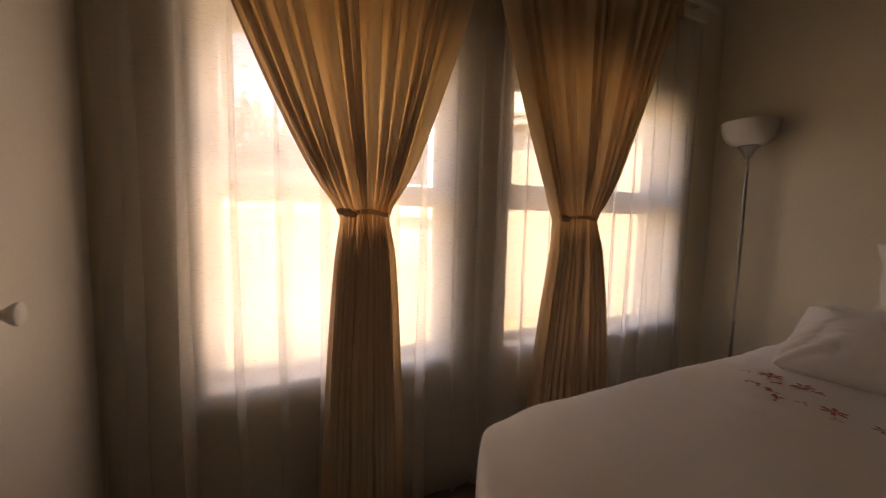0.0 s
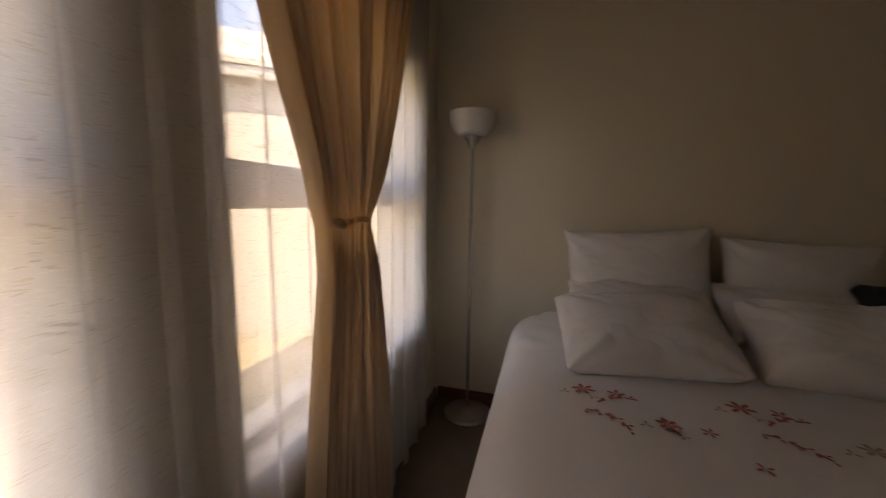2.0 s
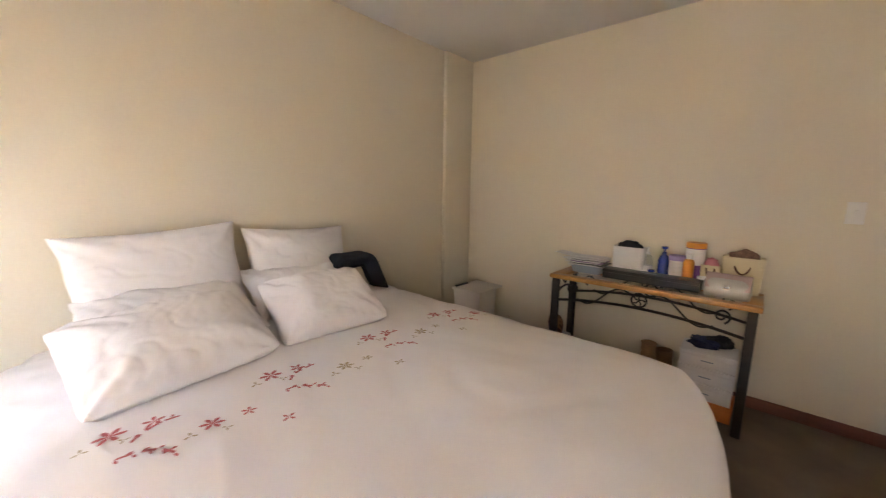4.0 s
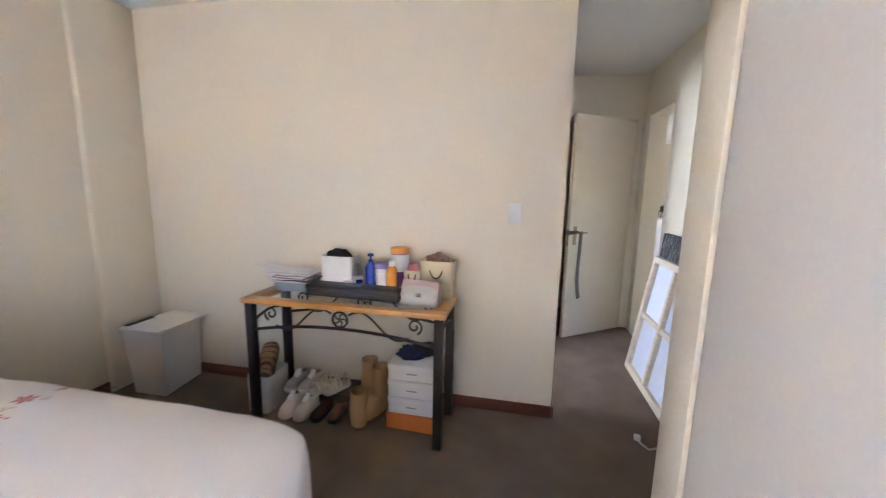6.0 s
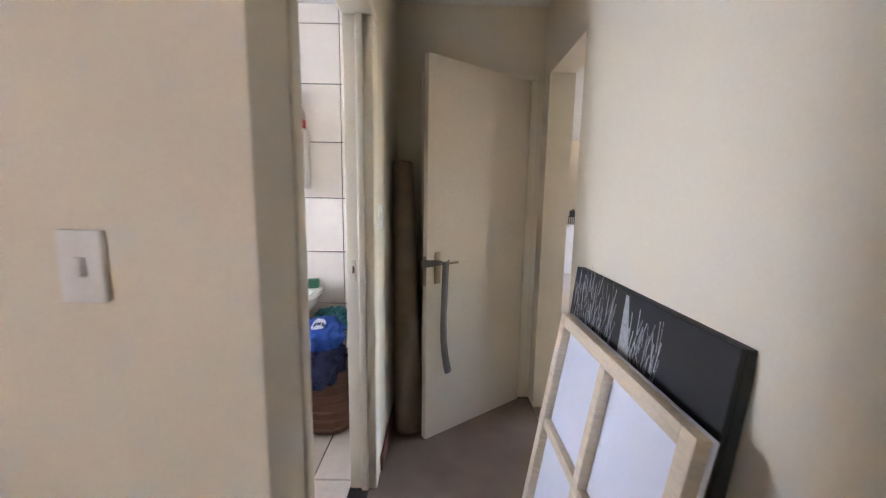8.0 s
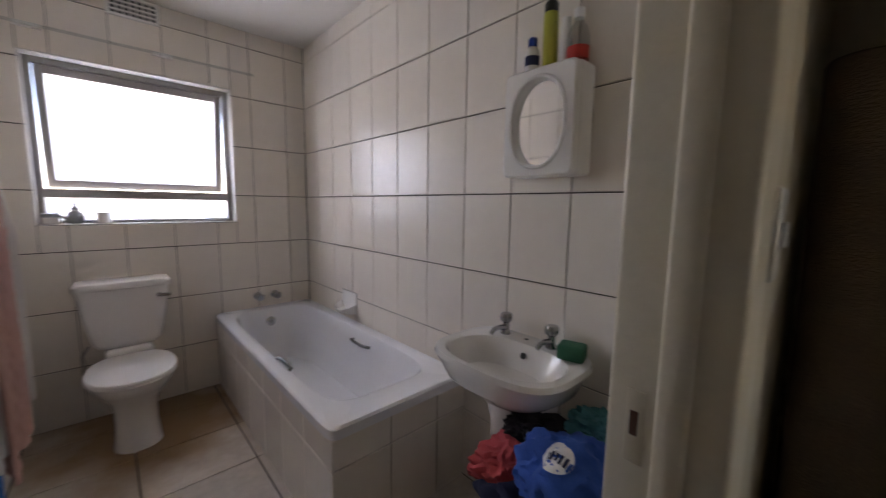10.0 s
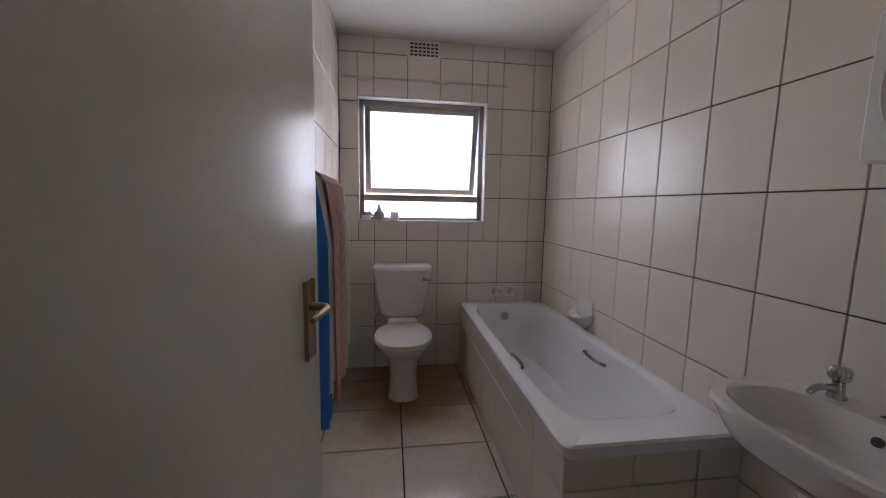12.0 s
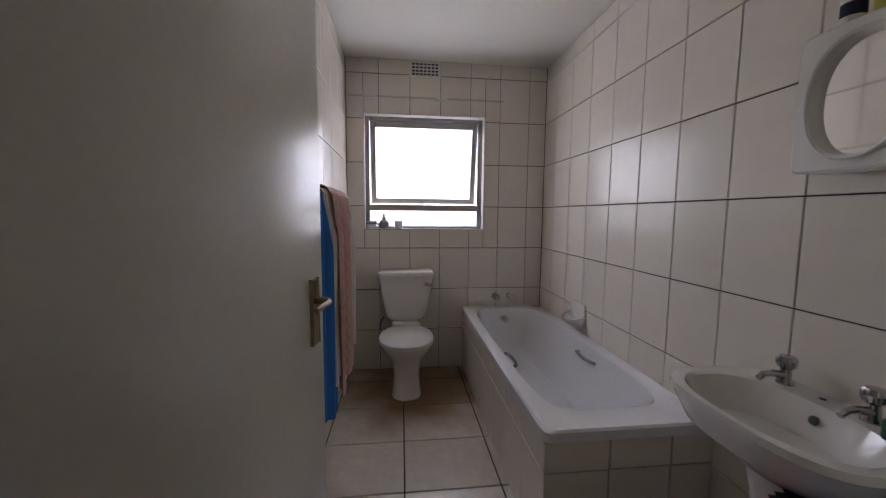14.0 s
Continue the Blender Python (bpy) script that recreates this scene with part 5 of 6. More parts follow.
# ---- things on the console table ----
def bag(name, label, x0, x1, y0, y1, z, h, material, flare=0.01, group="", handles=None, inside=None):
    b = thing(name, label, "bag", group)
    def ring(k, inset=0.0):
        f = flare * k
        zz = z + h * k
        w = 0.5 * (x1 - x0) + f - inset
        d = (0.5 * (y1 - y0) + f) * (1 - 0.15 * k) - inset
        return oval((x0 + x1) / 2, (y0 + y1) / 2, zz, w, d, 7, 32)
    part("body", loft([ring(0), ring(0.03), ring(0.5), ring(0.97), ring(1.0, 0.002), ring(0.98, 0.006), ring(0.7, 0.008)], True, True), material, b)
    if handles:
        for s in (-1, 1):
            yy = (y0 + y1) / 2 + s * ((y1 - y0) / 2 * 0.9)
            xm, w = (x0 + x1) / 2, (x1 - x0) * 0.22
            part("handle", tube([(xm - w, yy, z + h * 0.88)] + [(xm + w * math.cos(a), yy + s * 0.012 * math.sin(a), z + h * 0.88 + handles[0] * math.sin(a)) for a in [math.pi - math.pi * k / 12 for k in range(1, 12)]] + [(xm + w, yy, z + h * 0.88)], 0.005, 8), handles[1], b)
    if inside:
        bm = bmesh.new()
        bmesh.ops.create_icosphere(bm, subdivisions=3, radius=1)
        for v in bm.verts:
            n = 1 + 0.25 * noise.noise(v.co * 2.5 + Vector((x0 * 9, 0, 0)))
            v.co = Vector(((x0 + x1) / 2 + v.co.x * n * (x1 - x0) * 0.44, (y0 + y1) / 2 + v.co.y * n * (y1 - y0) * 0.40, z + h * 0.93 + v.co.z * n * 0.055))
        part("cloth", bm, inside, b)
    return b


Z = TZ + 0.0005
single("storage_tray", loft([oval(1.545, 0.19, Z, 0.095, 0.075, 9, 40), oval(1.545, 0.19, Z + 0.05, 0.112, 0.09, 9, 40), oval(1.545, 0.19, Z + 0.056, 0.116, 0.094, 9, 40), oval(1.545, 0.19, Z + 0.054, 0.108, 0.086, 9, 40), oval(1.545, 0.19, Z + 0.03, 0.102, 0.08, 9, 40)]), GREYPAPER, "blue-grey plastic tray under loose papers", "tray")


def sheet(name, label, mt, z, dx, w, d, th, turn, curl):
    """A thin sheaf that lies on the stack, its free end lifting or drooping."""
    bm = grid(16, 6, lambda u, v: Vector(((u - 0.5) * w, (v - 0.5) * d, curl * (2 * u - 1) ** 2 * (1 if u > 0.5 else 0.2) + 0.0015 * math.sin(9 * u + 5 * v))), th)
    single(name, bm, mt, label, "papers", "stack of papers", at=(1.545 + dx, 0.185, Z + z), rz=turn)


for nm, lb_, mt, z, dx, w, d, th, turn, curl in (
        ("magazine", "white magazine on a stack of papers", PAPER, 0.060, 0.01, 0.24, 0.18, 0.008, 4, -0.004),
        ("folder", "dark folder between papers", BLACKPLASTIC, 0.067, -0.01, 0.23, 0.18, 0.004, -5, 0.0),
        ("magazine", "white magazine on a stack of papers", PAPER, 0.074, 0.03, 0.25, 0.17, 0.005, 7, 0.003),
        ("folder", "purple-grey folder between papers", DEEPPURPLE, 0.080, 0.0, 0.22, 0.18, 0.003, -3, 0.0),
        ("document", "sheaf of loose white papers on the stack", PAPER, 0.088, 0.03, 0.27, 0.17, 0.006, -8, 0.006),
        ("folder", "dark folder between papers", BLACKPLASTIC, 0.093, -0.01, 0.22, 0.17, 0.002, 6, 0.0),
        ("document", "sheaf of loose white papers on the stack", PAPER, 0.100, 0.0, 0.25, 0.17, 0.005, 2, 0.004),
        ("document", "thin wide white sheets topping the stack", PAPER, 0.113, 0.065, 0.36, 0.12, 0.003, -4, 0.012)):
    sheet(nm, lb_, mt, z, dx, w, d, th, turn, curl)
gb = bag("gift_bag", "white paper gift bag holding dark tissue", 1.205, 1.395, 0.072, 0.172, Z, 0.205, PAPER, 0.008, inside=BLACKCLOTH)
part("cord", tube([(1.27, 0.159, Z + 0.15), (1.275, 0.166, Z + 0.115), (1.30, 0.168, Z + 0.10), (1.325, 0.166, Z + 0.118), (1.33, 0.159, Z + 0.15)], 0.0025), PAPER, gb)
part("motif", box(1.27, 0.158, Z + 0.06, 1.33, 0.1615, Z + 0.075, 0.001), GREYPAPER, gb)
bb = thing("flat_box", "long flat black box on the table", "box", at=(1.135, 0.265, Z), rz=-2)
part("base", box(-0.275, -0.055, 0, 0.275, 0.055, 0.04, 0.003), BLACKPLASTIC, bb)
part("lid", box(-0.278, -0.058, 0.0405, 0.278, 0.058, 0.062, 0.003), BLACKPLASTIC, bb)
for k in range(3):
    part("printed_bar", box(-0.03 - 0.005 * k, -0.03 + 0.018 * k, 0.0621, 0.07 - 0.012 * k, -0.022 + 0.018 * k, 0.0626), GREYPAPER, bb, smooth=False)
bottle("pump_bottle", "clear pump bottle with white label and top", 1.185, 0.125, Z, [(0.03, 0), (0.033, 0.004), (0.033, 0.12), (0.024, 0.155), (0.012, 0.165)], CLEARPLASTIC, [(0.013, 0.165), (0.013, 0.18), (0.005, 0.183), (0.005, 0.205), (0.012, 0.207), (0.012, 0.215)], WHITEPLASTIC, label_band=(0.0335, 0.03, 0.09), band_mat=PAPER, group="toiletries on the table")
bottle("cream_jar", "small white jar with dark label", 1.215, 0.185, Z, [(0.026, 0), (0.028, 0.004), (0.028, 0.045), (0.026, 0.05)], WHITEPLASTIC, [(0.029, 0.05), (0.029, 0.065)], WHITEPLASTIC, category="jar", group="toiletries on the table")
bottle("cream_jar", "small jar with blue-black label", 1.145, 0.185, Z, [(0.024, 0), (0.026, 0.004), (0.026, 0.055), (0.02, 0.06)], WHITEPLASTIC, [(0.02, 0.06), (0.02, 0.075)], BLUE, category="jar", group="toiletries on the table", label_band=(0.0265, 0.012, 0.045), band_mat=NAVY)
bottle("lotion_bottle", "royal blue pump lotion bottle", 1.085, 0.155, Z, [(0.028, 0), (0.032, 0.004), (0.032, 0.145), (0.022, 0.172), (0.011, 0.18)], BLUE, [(0.014, 0.18), (0.014, 0.195), (0.006, 0.197), (0.006, 0.215), (0.018, 0.217), (0.018, 0.232)], BLUE, group="toiletries on the table")
bottle("cream_tub", "white tub with lilac lid", 1.01, 0.15, Z + 0.052, [(0.04, 0), (0.044, 0.004), (0.047, 0.10)], WHITEPLASTIC, [(0.051, 0.10), (0.051, 0.126), (0.048, 0.13)], PURPLE, category="tub", group="toiletries on the table", label_band=(0.0465, 0.02, 0.07), band_mat=PAPER)
bottle("cream_tub", "squat white tub under another tub", 1.01, 0.15, Z, [(0.044, 0), (0.047, 0.004), (0.047, 0.045), (0.044, 0.0515)], WHITEPLASTIC, None, None, category="tub", group="toiletries on the table")
bottle("sunscreen_bottle", "orange bottle with white cap", 0.945, 0.185, Z, [(0.026, 0), (0.029, 0.004), (0.03, 0.15), (0.022, 0.168), (0.016, 0.172)], ORANGE, [(0.017, 0.172), (0.017, 0.20), (0.014, 0.204)], WHITEPLASTIC, group="toiletries on the table")
bottle("supplement_tub", "tall purple and white tub with orange lid", 0.925, 0.095, Z, [(0.05, 0), (0.053, 0.004), (0.053, 0.235)], DEEPPURPLE, [(0.055, 0.235), (0.056, 0.262), (0.053, 0.268)], ORANGE, category="tub", group="toiletries on the table", label_band=(0.0536, 0.13, 0.23), band_mat=PAPER)
bottle("cup", "white cup beside the bags", 0.86, 0.205, Z, [(0.024, 0), (0.028, 0.005), (0.034, 0.075), (0.031, 0.075), (0.026, 0.02)], WHITEPLASTIC, None, None, category="cup")
bag("handbag", "small cream handbag with dark handles and pink cloth", 0.79, 0.885, 0.075, 0.14, Z, 0.14, CREAMLEATHER, 0.006, "handbags on the table", (-0.05, BROWNLEATHER), PINK)
bag("handbag", "large cream leather handbag stuffed with a scarf", 0.60, 0.775, 0.075, 0.175, Z, 0.21, CREAMLEATHER, 0.014, "handbags on the table", (-0.07, BROWNLEATHER), mat("patterned scarf", (0.25, 0.14, 0.10), 0.8, 0.7, 40, 0.3, 200))
cl = thing("clutch_bag", "dusty pink and silver clutch bag", "bag", "handbags on the table", at=(0.735, 0.315, Z), rz=-6)
cl.matrix_basis = cl.matrix_basis @ Matrix.Scale(1.14, 4)
part("body", loft([oval(0, 0, 0, 0.088, 0.038, 5, 40), oval(0, 0, 0.02, 0.093, 0.043, 5, 40), oval(0, -0.004, 0.07, 0.09, 0.034, 5, 40), oval(0, -0.012, 0.105, 0.086, 0.018, 5, 40)]), mat("silver leather", (0.42, 0.40, 0.36), 0.4, 0.08, 12, 0.2, 180, metal=0.3), cl)
def flap(u, v):
    a = 2 * u - 1
    s = v * 0.105
    y = -0.026 + min(s, 0.03) * 0.9 + max(0, s - 0.03) * 0.40
    z = 0.108 + 0.008 * math.sin(min(s / 0.03, 1) * 1.57) - max(0, s - 0.028) * 0.92
    return Vector((a * 0.09, y + 0.004, z))
part("flap", grid(12, 16, flap, 0.004), PINKLEATHER, cl, "dusty pink flap")
part("clasp", box(-0.012, 0.031, 0.045, 0.012, 0.040, 0.062, 0.003), CHROME, cl, "small metal clasp")


# ---- shoes under the table ----
def shoe(name, label, upper, sole, at, rz, length=0.22, height=0.09, group="shoes under the table", strap=None, z=0.0, open_toe=False):
    """A low shoe, heel at the origin and toe along +y: padded collar, sloping vamp, round toe."""
    s = thing(name, label, "shoe", group, at=(*at, z), rz=rz)
    n = 18
    half = length * 0.225
    def wid(t):
        return half * max(0.0, 1 - abs(2 * t - 1) ** 4.5) ** 0.4 * (0.86 + 0.16 * t - 0.12 * math.exp(-((t - 0.42) / 0.16) ** 2))
    def crest(t):
        if t < 0.40:
            return height * (1.0 - 0.10 * math.sin(math.pi * t / 0.40))
        k = (t - 0.40) / 0.60
        return height * (1.0 - 0.42 * k ** 0.9) * (1 - 0.35 * max(0.0, (k - 0.75) / 0.25) ** 2)
    ts = [0.5 - 0.5 * math.cos(math.pi * (0.04 + 0.92 * k / n)) for k in range(n + 1)]
    rings = []
    for t in ts:
        w, hh = wid(t), crest(t)
        rings.append([Vector((w * math.copysign(abs(math.cos(a)) ** 0.75, math.cos(a)), length * t, 0.022 + (hh - 0.022) * max(0.0, math.sin(a)) ** 0.8)) for a in [math.pi * j / 14 for j in range(15)]])
    if not open_toe:
        part("upper", loft(rings, True, True, closed=True), upper, s)
        oy, orx, ory = length * 0.25, half * 0.60, length * 0.165
        part("collar", loft([oval(0, oy, height * 0.80, orx + 0.006, ory + 0.006, 2.3, 28), oval(0, oy, height * 0.99, orx + 0.007, ory + 0.006, 2.3, 28), oval(0, oy, height * 1.04, orx + 0.002, ory, 2.3, 28), oval(0, oy, height * 1.02, orx - 0.003, ory - 0.005, 2.3, 28), oval(0, oy, height * 0.95, orx - 0.005, ory - 0.007, 2.3, 28)], False, False), upper, s)
        # dark disc just below the rim stands in for the shaded inside
        part("lining", loft([oval(0, oy, height * 0.975, orx - 0.003, ory - 0.005, 2.3, 28), oval(0, oy, height * 0.98, orx * 0.5, ory * 0.5, 2.3, 28)], False, True), BROWNLEATHER, s, "dark brown disc for the shaded hollow of the shoe")
    else:
        for q, hh in ((0.10, 0.85), (0.42, 0.80), (0.62, 0.68), (0.78, 0.55)):
            w = wid(q)
            part("strap", grid(14, 3, lambda u, v: Vector((-w * math.cos(math.pi * u), length * (q + 0.09 * (v - 0.5) + 0.05 * math.sin(math.pi * u)), 0.02 + height * hh * math.sin(math.pi * u) ** 0.7)), 0.004), upper, s)
    sole_ring = lambda k, z_: [Vector((sx_ * wid(t) * k, length * (0.5 + (t - 0.5) * (1.0 + (k - 1) * 0.6)), z_)) for sx_, tt in ((1, ts), (-1, ts[::-1])) for t in tt]
    part("sole", loft([sole_ring(1.02, 0.001), sole_ring(1.09, 0.008), sole_ring(1.07, 0.025), sole_ring(0.96, 0.028)]), sole, s)
    if strap and not open_toe:
        part("tongue", grid(6, 8, lambda u, v: Vector(((u - 0.5) * half * 0.8, length * (0.62 - 0.24 * v), crest(0.62 - 0.24 * v) + 0.003 + 0.016 * v * v)), 0.005), strap, s)
        for q in (0.46, 0.53, 0.60):
            h2 = crest(q)
            part("lace", tube([(-half * 0.5, length * q, h2 - 0.010), (0, length * (q + 0.012), h2 + 0.008), (half * 0.5, length * q, h2 - 0.010)], 0.0035), strap, s)
    return s


for i, (nm, lb_, up, so_, at, rz, z) in enumerate((
        ("sneaker", "off-white leather sneaker with pale laces", SHOEWHITE, SHOEWHITE, (1.54, 0.20), -4, 0),
        ("sneaker", "off-white leather sneaker with pale laces", SHOEWHITE, SHOEWHITE, (1.43, 0.205), -9, 0),
        ("loafer", "dark brown leather loafer with round toe", BROWNLEATHER, BLACKPLASTIC, (1.325, 0.215), -14, 0),
        ("loafer", "dark brown leather loafer with round toe", BROWNLEATHER, BLACKPLASTIC, (1.245, 0.20), -4, 0),
        ("sneaker", "grey and white sneaker on the pile of shoes", SHOEGREY, SHOEWHITE, (1.555, 0.085), -12, 0.098),
        ("sneaker", "grey and white sneaker on the pile of shoes", SHOEGREY, SHOEWHITE, (1.46, 0.08), -14, 0.098),
        ("sandal", "beige strappy sandal lying on other shoes", CREAMLEATHER, SHOEWHITE, (1.36, 0.09), -24, 0.098),
        ("sandal", "beige strappy sandal lying on other shoes", CREAMLEATHER, SHOEWHITE, (1.27, 0.085), -30, 0.098))):
    low = nm == "loafer"
    shoe(nm, lb_, up, so_, at, rz, 0.165 if low else 0.185, 0.075 if low else 0.10 if z == 0 else 0.085, strap=PAPER if nm == "sneaker" else None, z=z, open_toe=nm == "sandal")
rack = single("shoe_shelf", box(1.19, 0.02, 0.088, 1.61, 0.20, 0.098, 0.003), CARPET, "low brown board carrying the back row of shoes", "shelf")
for lx in (1.19, 1.59):
    part("side", box(lx, 0.02, 0, lx + 0.02, 0.20, 0.088), CARPET, rack, smooth=False)


def boot(label, at, rz, lean, h=0.26):
    b = thing("boot", label, "boot", "tan boots under the table", at=(*at, 0), rz=rz)
    rings = []
    for k in range(13):
        t = k / 12
        rings.append([Vector((0.052 * c * (1 + 0.1 * math.sin(6 * t)), 0.055 * s + lean * h * t * t, 0.025 + (h - 0.025) * t)) for c, s in [(math.cos(2 * math.pi * j / 28), math.sin(2 * math.pi * j / 28)) for j in range(28)]])
    rings.append([v + (Vector((0, lean * h, h)) - v) * 0.14 for v in rings[-1]])
    rings.append([v - Vector((0, 0, 0.09)) for v in rings[-1]])
    part("shaft", loft(rings), TAN, b)
    part("foot", loft([oval(0, 0.075, 0.022, 0.048, 0.115, 2.6, 32), oval(0, 0.075, 0.05, 0.05, 0.118, 2.5, 32), oval(0, 0.06, 0.085, 0.044, 0.095, 2.4, 32), oval(0, 0.03, 0.11, 0.035, 0.06, 2.2, 32)]), TAN, b)
    part("sole", loft([oval(0, 0.075, 0.001, 0.048, 0.118, 2.6, 32), oval(0, 0.075, 0.023, 0.05, 0.121, 2.6, 32)]), BROWNLEATHER, b)
    return b


boot("tan suede boot standing upright by the shoe boxes", (1.02, 0.15), -20, 0.03, 0.29)
boot("slouched tan suede boot leaning to one side", (1.13, 0.08), 15, -0.05, 0.28)
ab = thing("ankle_boot", "tan suede slip-on boot lying open", "boot", at=(1.145, 0.215, 0), rz=25)
part("upper", loft([oval(0, 0.06, 0.012, 0.05, 0.115, 2.6, 32), oval(0, 0.055, 0.06, 0.056, 0.11, 2.5, 32), oval(0, 0.03, 0.10, 0.052, 0.088, 2.4, 32), oval(0, 0.0, 0.14, 0.050, 0.066, 2.3, 32), oval(0, 0.0, 0.143, 0.042, 0.058, 2.3, 32), oval(0, 0.0, 0.08, 0.036, 0.05, 2.3, 32)]), TAN, ab)
part("sole", loft([oval(0, 0.06, 0.001, 0.052, 0.12, 2.6, 32), oval(0, 0.06, 0.012, 0.053, 0.121, 2.6, 32)]), BROWNLEATHER, ab)
pb = bag("carrier_bag", "white paper carrier bag with brown sandals", 1.66, 1.80, 0.145, 0.36, 0.0005, 0.23, PAPER, 0.012)
for k in range(2):
    s_ = shoe("sandal", "brown strappy sandal standing in the carrier bag", TAN, BROWNLEATHER, (1.58 + 0.045 * k, 0.20), 0, 0.23, 0.075, open_toe=True)
    s_.matrix_basis = pose(1.715 + 0.03 * k, 0.30 - 0.05 * k, 0.17, 38, 0, 205)
for k, (z0, z1, mt, lb_) in enumerate(((0.0005, 0.10, ORANGECARD, "orange shoe box on the carpet"), (0.1005, 0.2, PAPER, "white shoe box in a stack"), (0.2005, 0.30, PAPER, "white shoe box in a stack"), (0.3005, 0.395, PAPER, "white shoe box topping the stack"))):
    bx = thing("shoe_box", lb_, "box", "shoe boxes under the table", at=(0.785, 0.22, z0), rz=(k * 5 % 4) - 1.5)
    wx = 0.135 if k else 0.145
    part("base", box(-wx, -0.10, 0, wx, 0.10, z1 - z0 - 0.03, 0.002), mt, bx)
    part("lid", box(-wx - 0.003, -0.103, z1 - z0 - 0.032, wx + 0.003, 0.103, z1 - z0 - 0.001, 0.003), mt, bx)
    if k:
        part("printed_bar", box(-0.03, 0.1, 0.038, 0.03, 0.1012, 0.045), GREYPAPER, bx, smooth=False)

# ---- vacuum cleaner against the passage wall ----
vc = thing("vacuum_cleaner", "black and grey vacuum cleaner with green side panel", "vacuum cleaner", at=(-0.68, 0.27, 0), rz=-12)
part("handle_loop", tube([(-0.09, 0.0, 0.02), (-0.10, 0.0, 0.30), (-0.085, 0.0, 0.385), (-0.05, 0.0, 0.42), (0.05, 0.0, 0.42), (0.085, 0.0, 0.385), (0.10, 0.0, 0.30), (0.09, 0.0, 0.02)], 0.024, 12), BLACKPLASTIC, vc)
part("body", loft([oval(0, -0.01, 0.003, 0.085, 0.075, 4, 32), oval(0, -0.01, 0.06, 0.09, 0.08, 4, 32), oval(0, -0.005, 0.25, 0.07, 0.055, 3.5, 32), oval(0, 0.0, 0.33, 0.05, 0.03, 3, 32)]), GREYPLASTIC, vc)
part("side_panel", box(0.075, -0.06, 0.01, 0.115, 0.05, 0.26, 0.016, 3), GREENPLASTIC, vc, "pale green moulded side")
part("vent_slot", box(-0.03, 0.05, 0.10, 0.03, 0.072, 0.13, 0.004), BLACKPLASTIC, vc)
part("cord", tube([(0.10, -0.05, 0.02), (0.16, -0.07, 0.008), (0.20, -0.04, 0.007), (0.235, -0.075, 0.008), (0.25, -0.095, 0.014)], 0.005), WHITEPLASTIC, vc)
part("plug", box(0.235, -0.13, 0.002, 0.268, -0.095, 0.028, 0.006), WHITEPLASTIC, vc, "white mains plug on the carpet")

# ---- laundry beside the basin ----
hp = thing("laundry_basket", "brown woven laundry basket overflowing with clothes", "basket", at=(0.36, -1.475, 0.0105))
part("basket", loft([oval(0, 0, 0, 0.15, 0.15, 2.2, 40), oval(0, 0, 0.2, 0.17, 0.17, 2.2, 40), oval(0, 0, 0.38, 0.185, 0.185, 2.2, 40), oval(0, 0, 0.375, 0.175, 0.175, 2.2, 40), oval(0, 0, 0.25, 0.165, 0.165, 2.2, 40)]), BROWNLEATHER, hp)
for k in range(7):
    z = 0.03 + 0.055 * k
    r = 0.153 + 0.034 * z / 0.38
    part("weave_band", tube([(r * math.cos(a) * (1 + 0.012 * math.sin(18 * a + k * 3.14)), r * math.sin(a) * (1 + 0.012 * math.sin(18 * a + k * 3.14)), z) for a in [2 * math.pi * j / 72 for j in range(73)]], 0.008, 6), BROWNLEATHER, hp)


def garment(name, label, at, size, material, seed, rz=0):
    """A crumpled garment in a heap."""
    bm = bmesh.new()
    bmesh.ops.create_icosphere(bm, subdivisions=5, radius=1)
    for v in bm.verts:
        c = v.co.copy()
        n = 1 + 0.42 * noise.noise(c * 1.5 + Vector((seed, 0, 0))) + 0.24 * abs(noise.noise(c * 3.4 + Vector((0, seed, 0)))) - 0.20 * abs(noise.noise(c * 5.5 + Vector((0, 0, seed)))) + 0.34 * (0.25 - abs(noise.noise(Vector((c.x * 3.6 + seed, c.y * 3.6, c.z * 1.1))))) + 0.05 * noise.noise(c * 12)
        v.co = Vector((c.x * n * size[0], c.y * n * size[1], max(c.z * n, -0.75) * size[2]))
    return single(name, bm, material, label, "clothes", "heap of laundry", at=at, rz=rz)


garment("clothing", "navy garment crumpled on the laundry basket", (0.41, -1.38, 0.44), (0.17, 0.15, 0.15), NAVY, 1.0)
garment("clothing", "red garment hanging over the basket edge", (0.52, -1.36, 0.52), (0.11, 0.10, 0.07), CLOTHRED, 4.0, 40)
garment("clothing", "black garment pushed down behind the red one", (0.53, -1.47, 0.58), (0.10, 0.08, 0.05), BLACKCLOTH, 7.0)
garment("clothing", "teal garment high on the heap", (0.36, -1.56, 0.60), (0.11, 0.09, 0.08), TEAL, 9.0)
garment("clothing", "dark grey garment drooping from the basket", (0.50, -1.28, 0.36), (0.07, 0.06, 0.10), SHOEGREY, 13.0)
garment("folded_cloth", "navy cloth bundle lying on the shoe boxes", (0.81, 0.20, 0.417), (0.085, 0.075, 0.028), NAVY, 17.0)
garment("folded_cloth", "black cloth bundle lying on the shoe boxes", (0.74, 0.17, 0.43), (0.06, 0.05, 0.038), BLACKCLOTH, 19.0)
bl = thing("football_shirt", "bright blue shirt with white round emblem on the heap", "clothes", "heap of laundry", at=(0.37, -1.36, 0.585))
bm = bmesh.new()
bmesh.ops.create_icosphere(bm, subdivisions=5, radius=1)
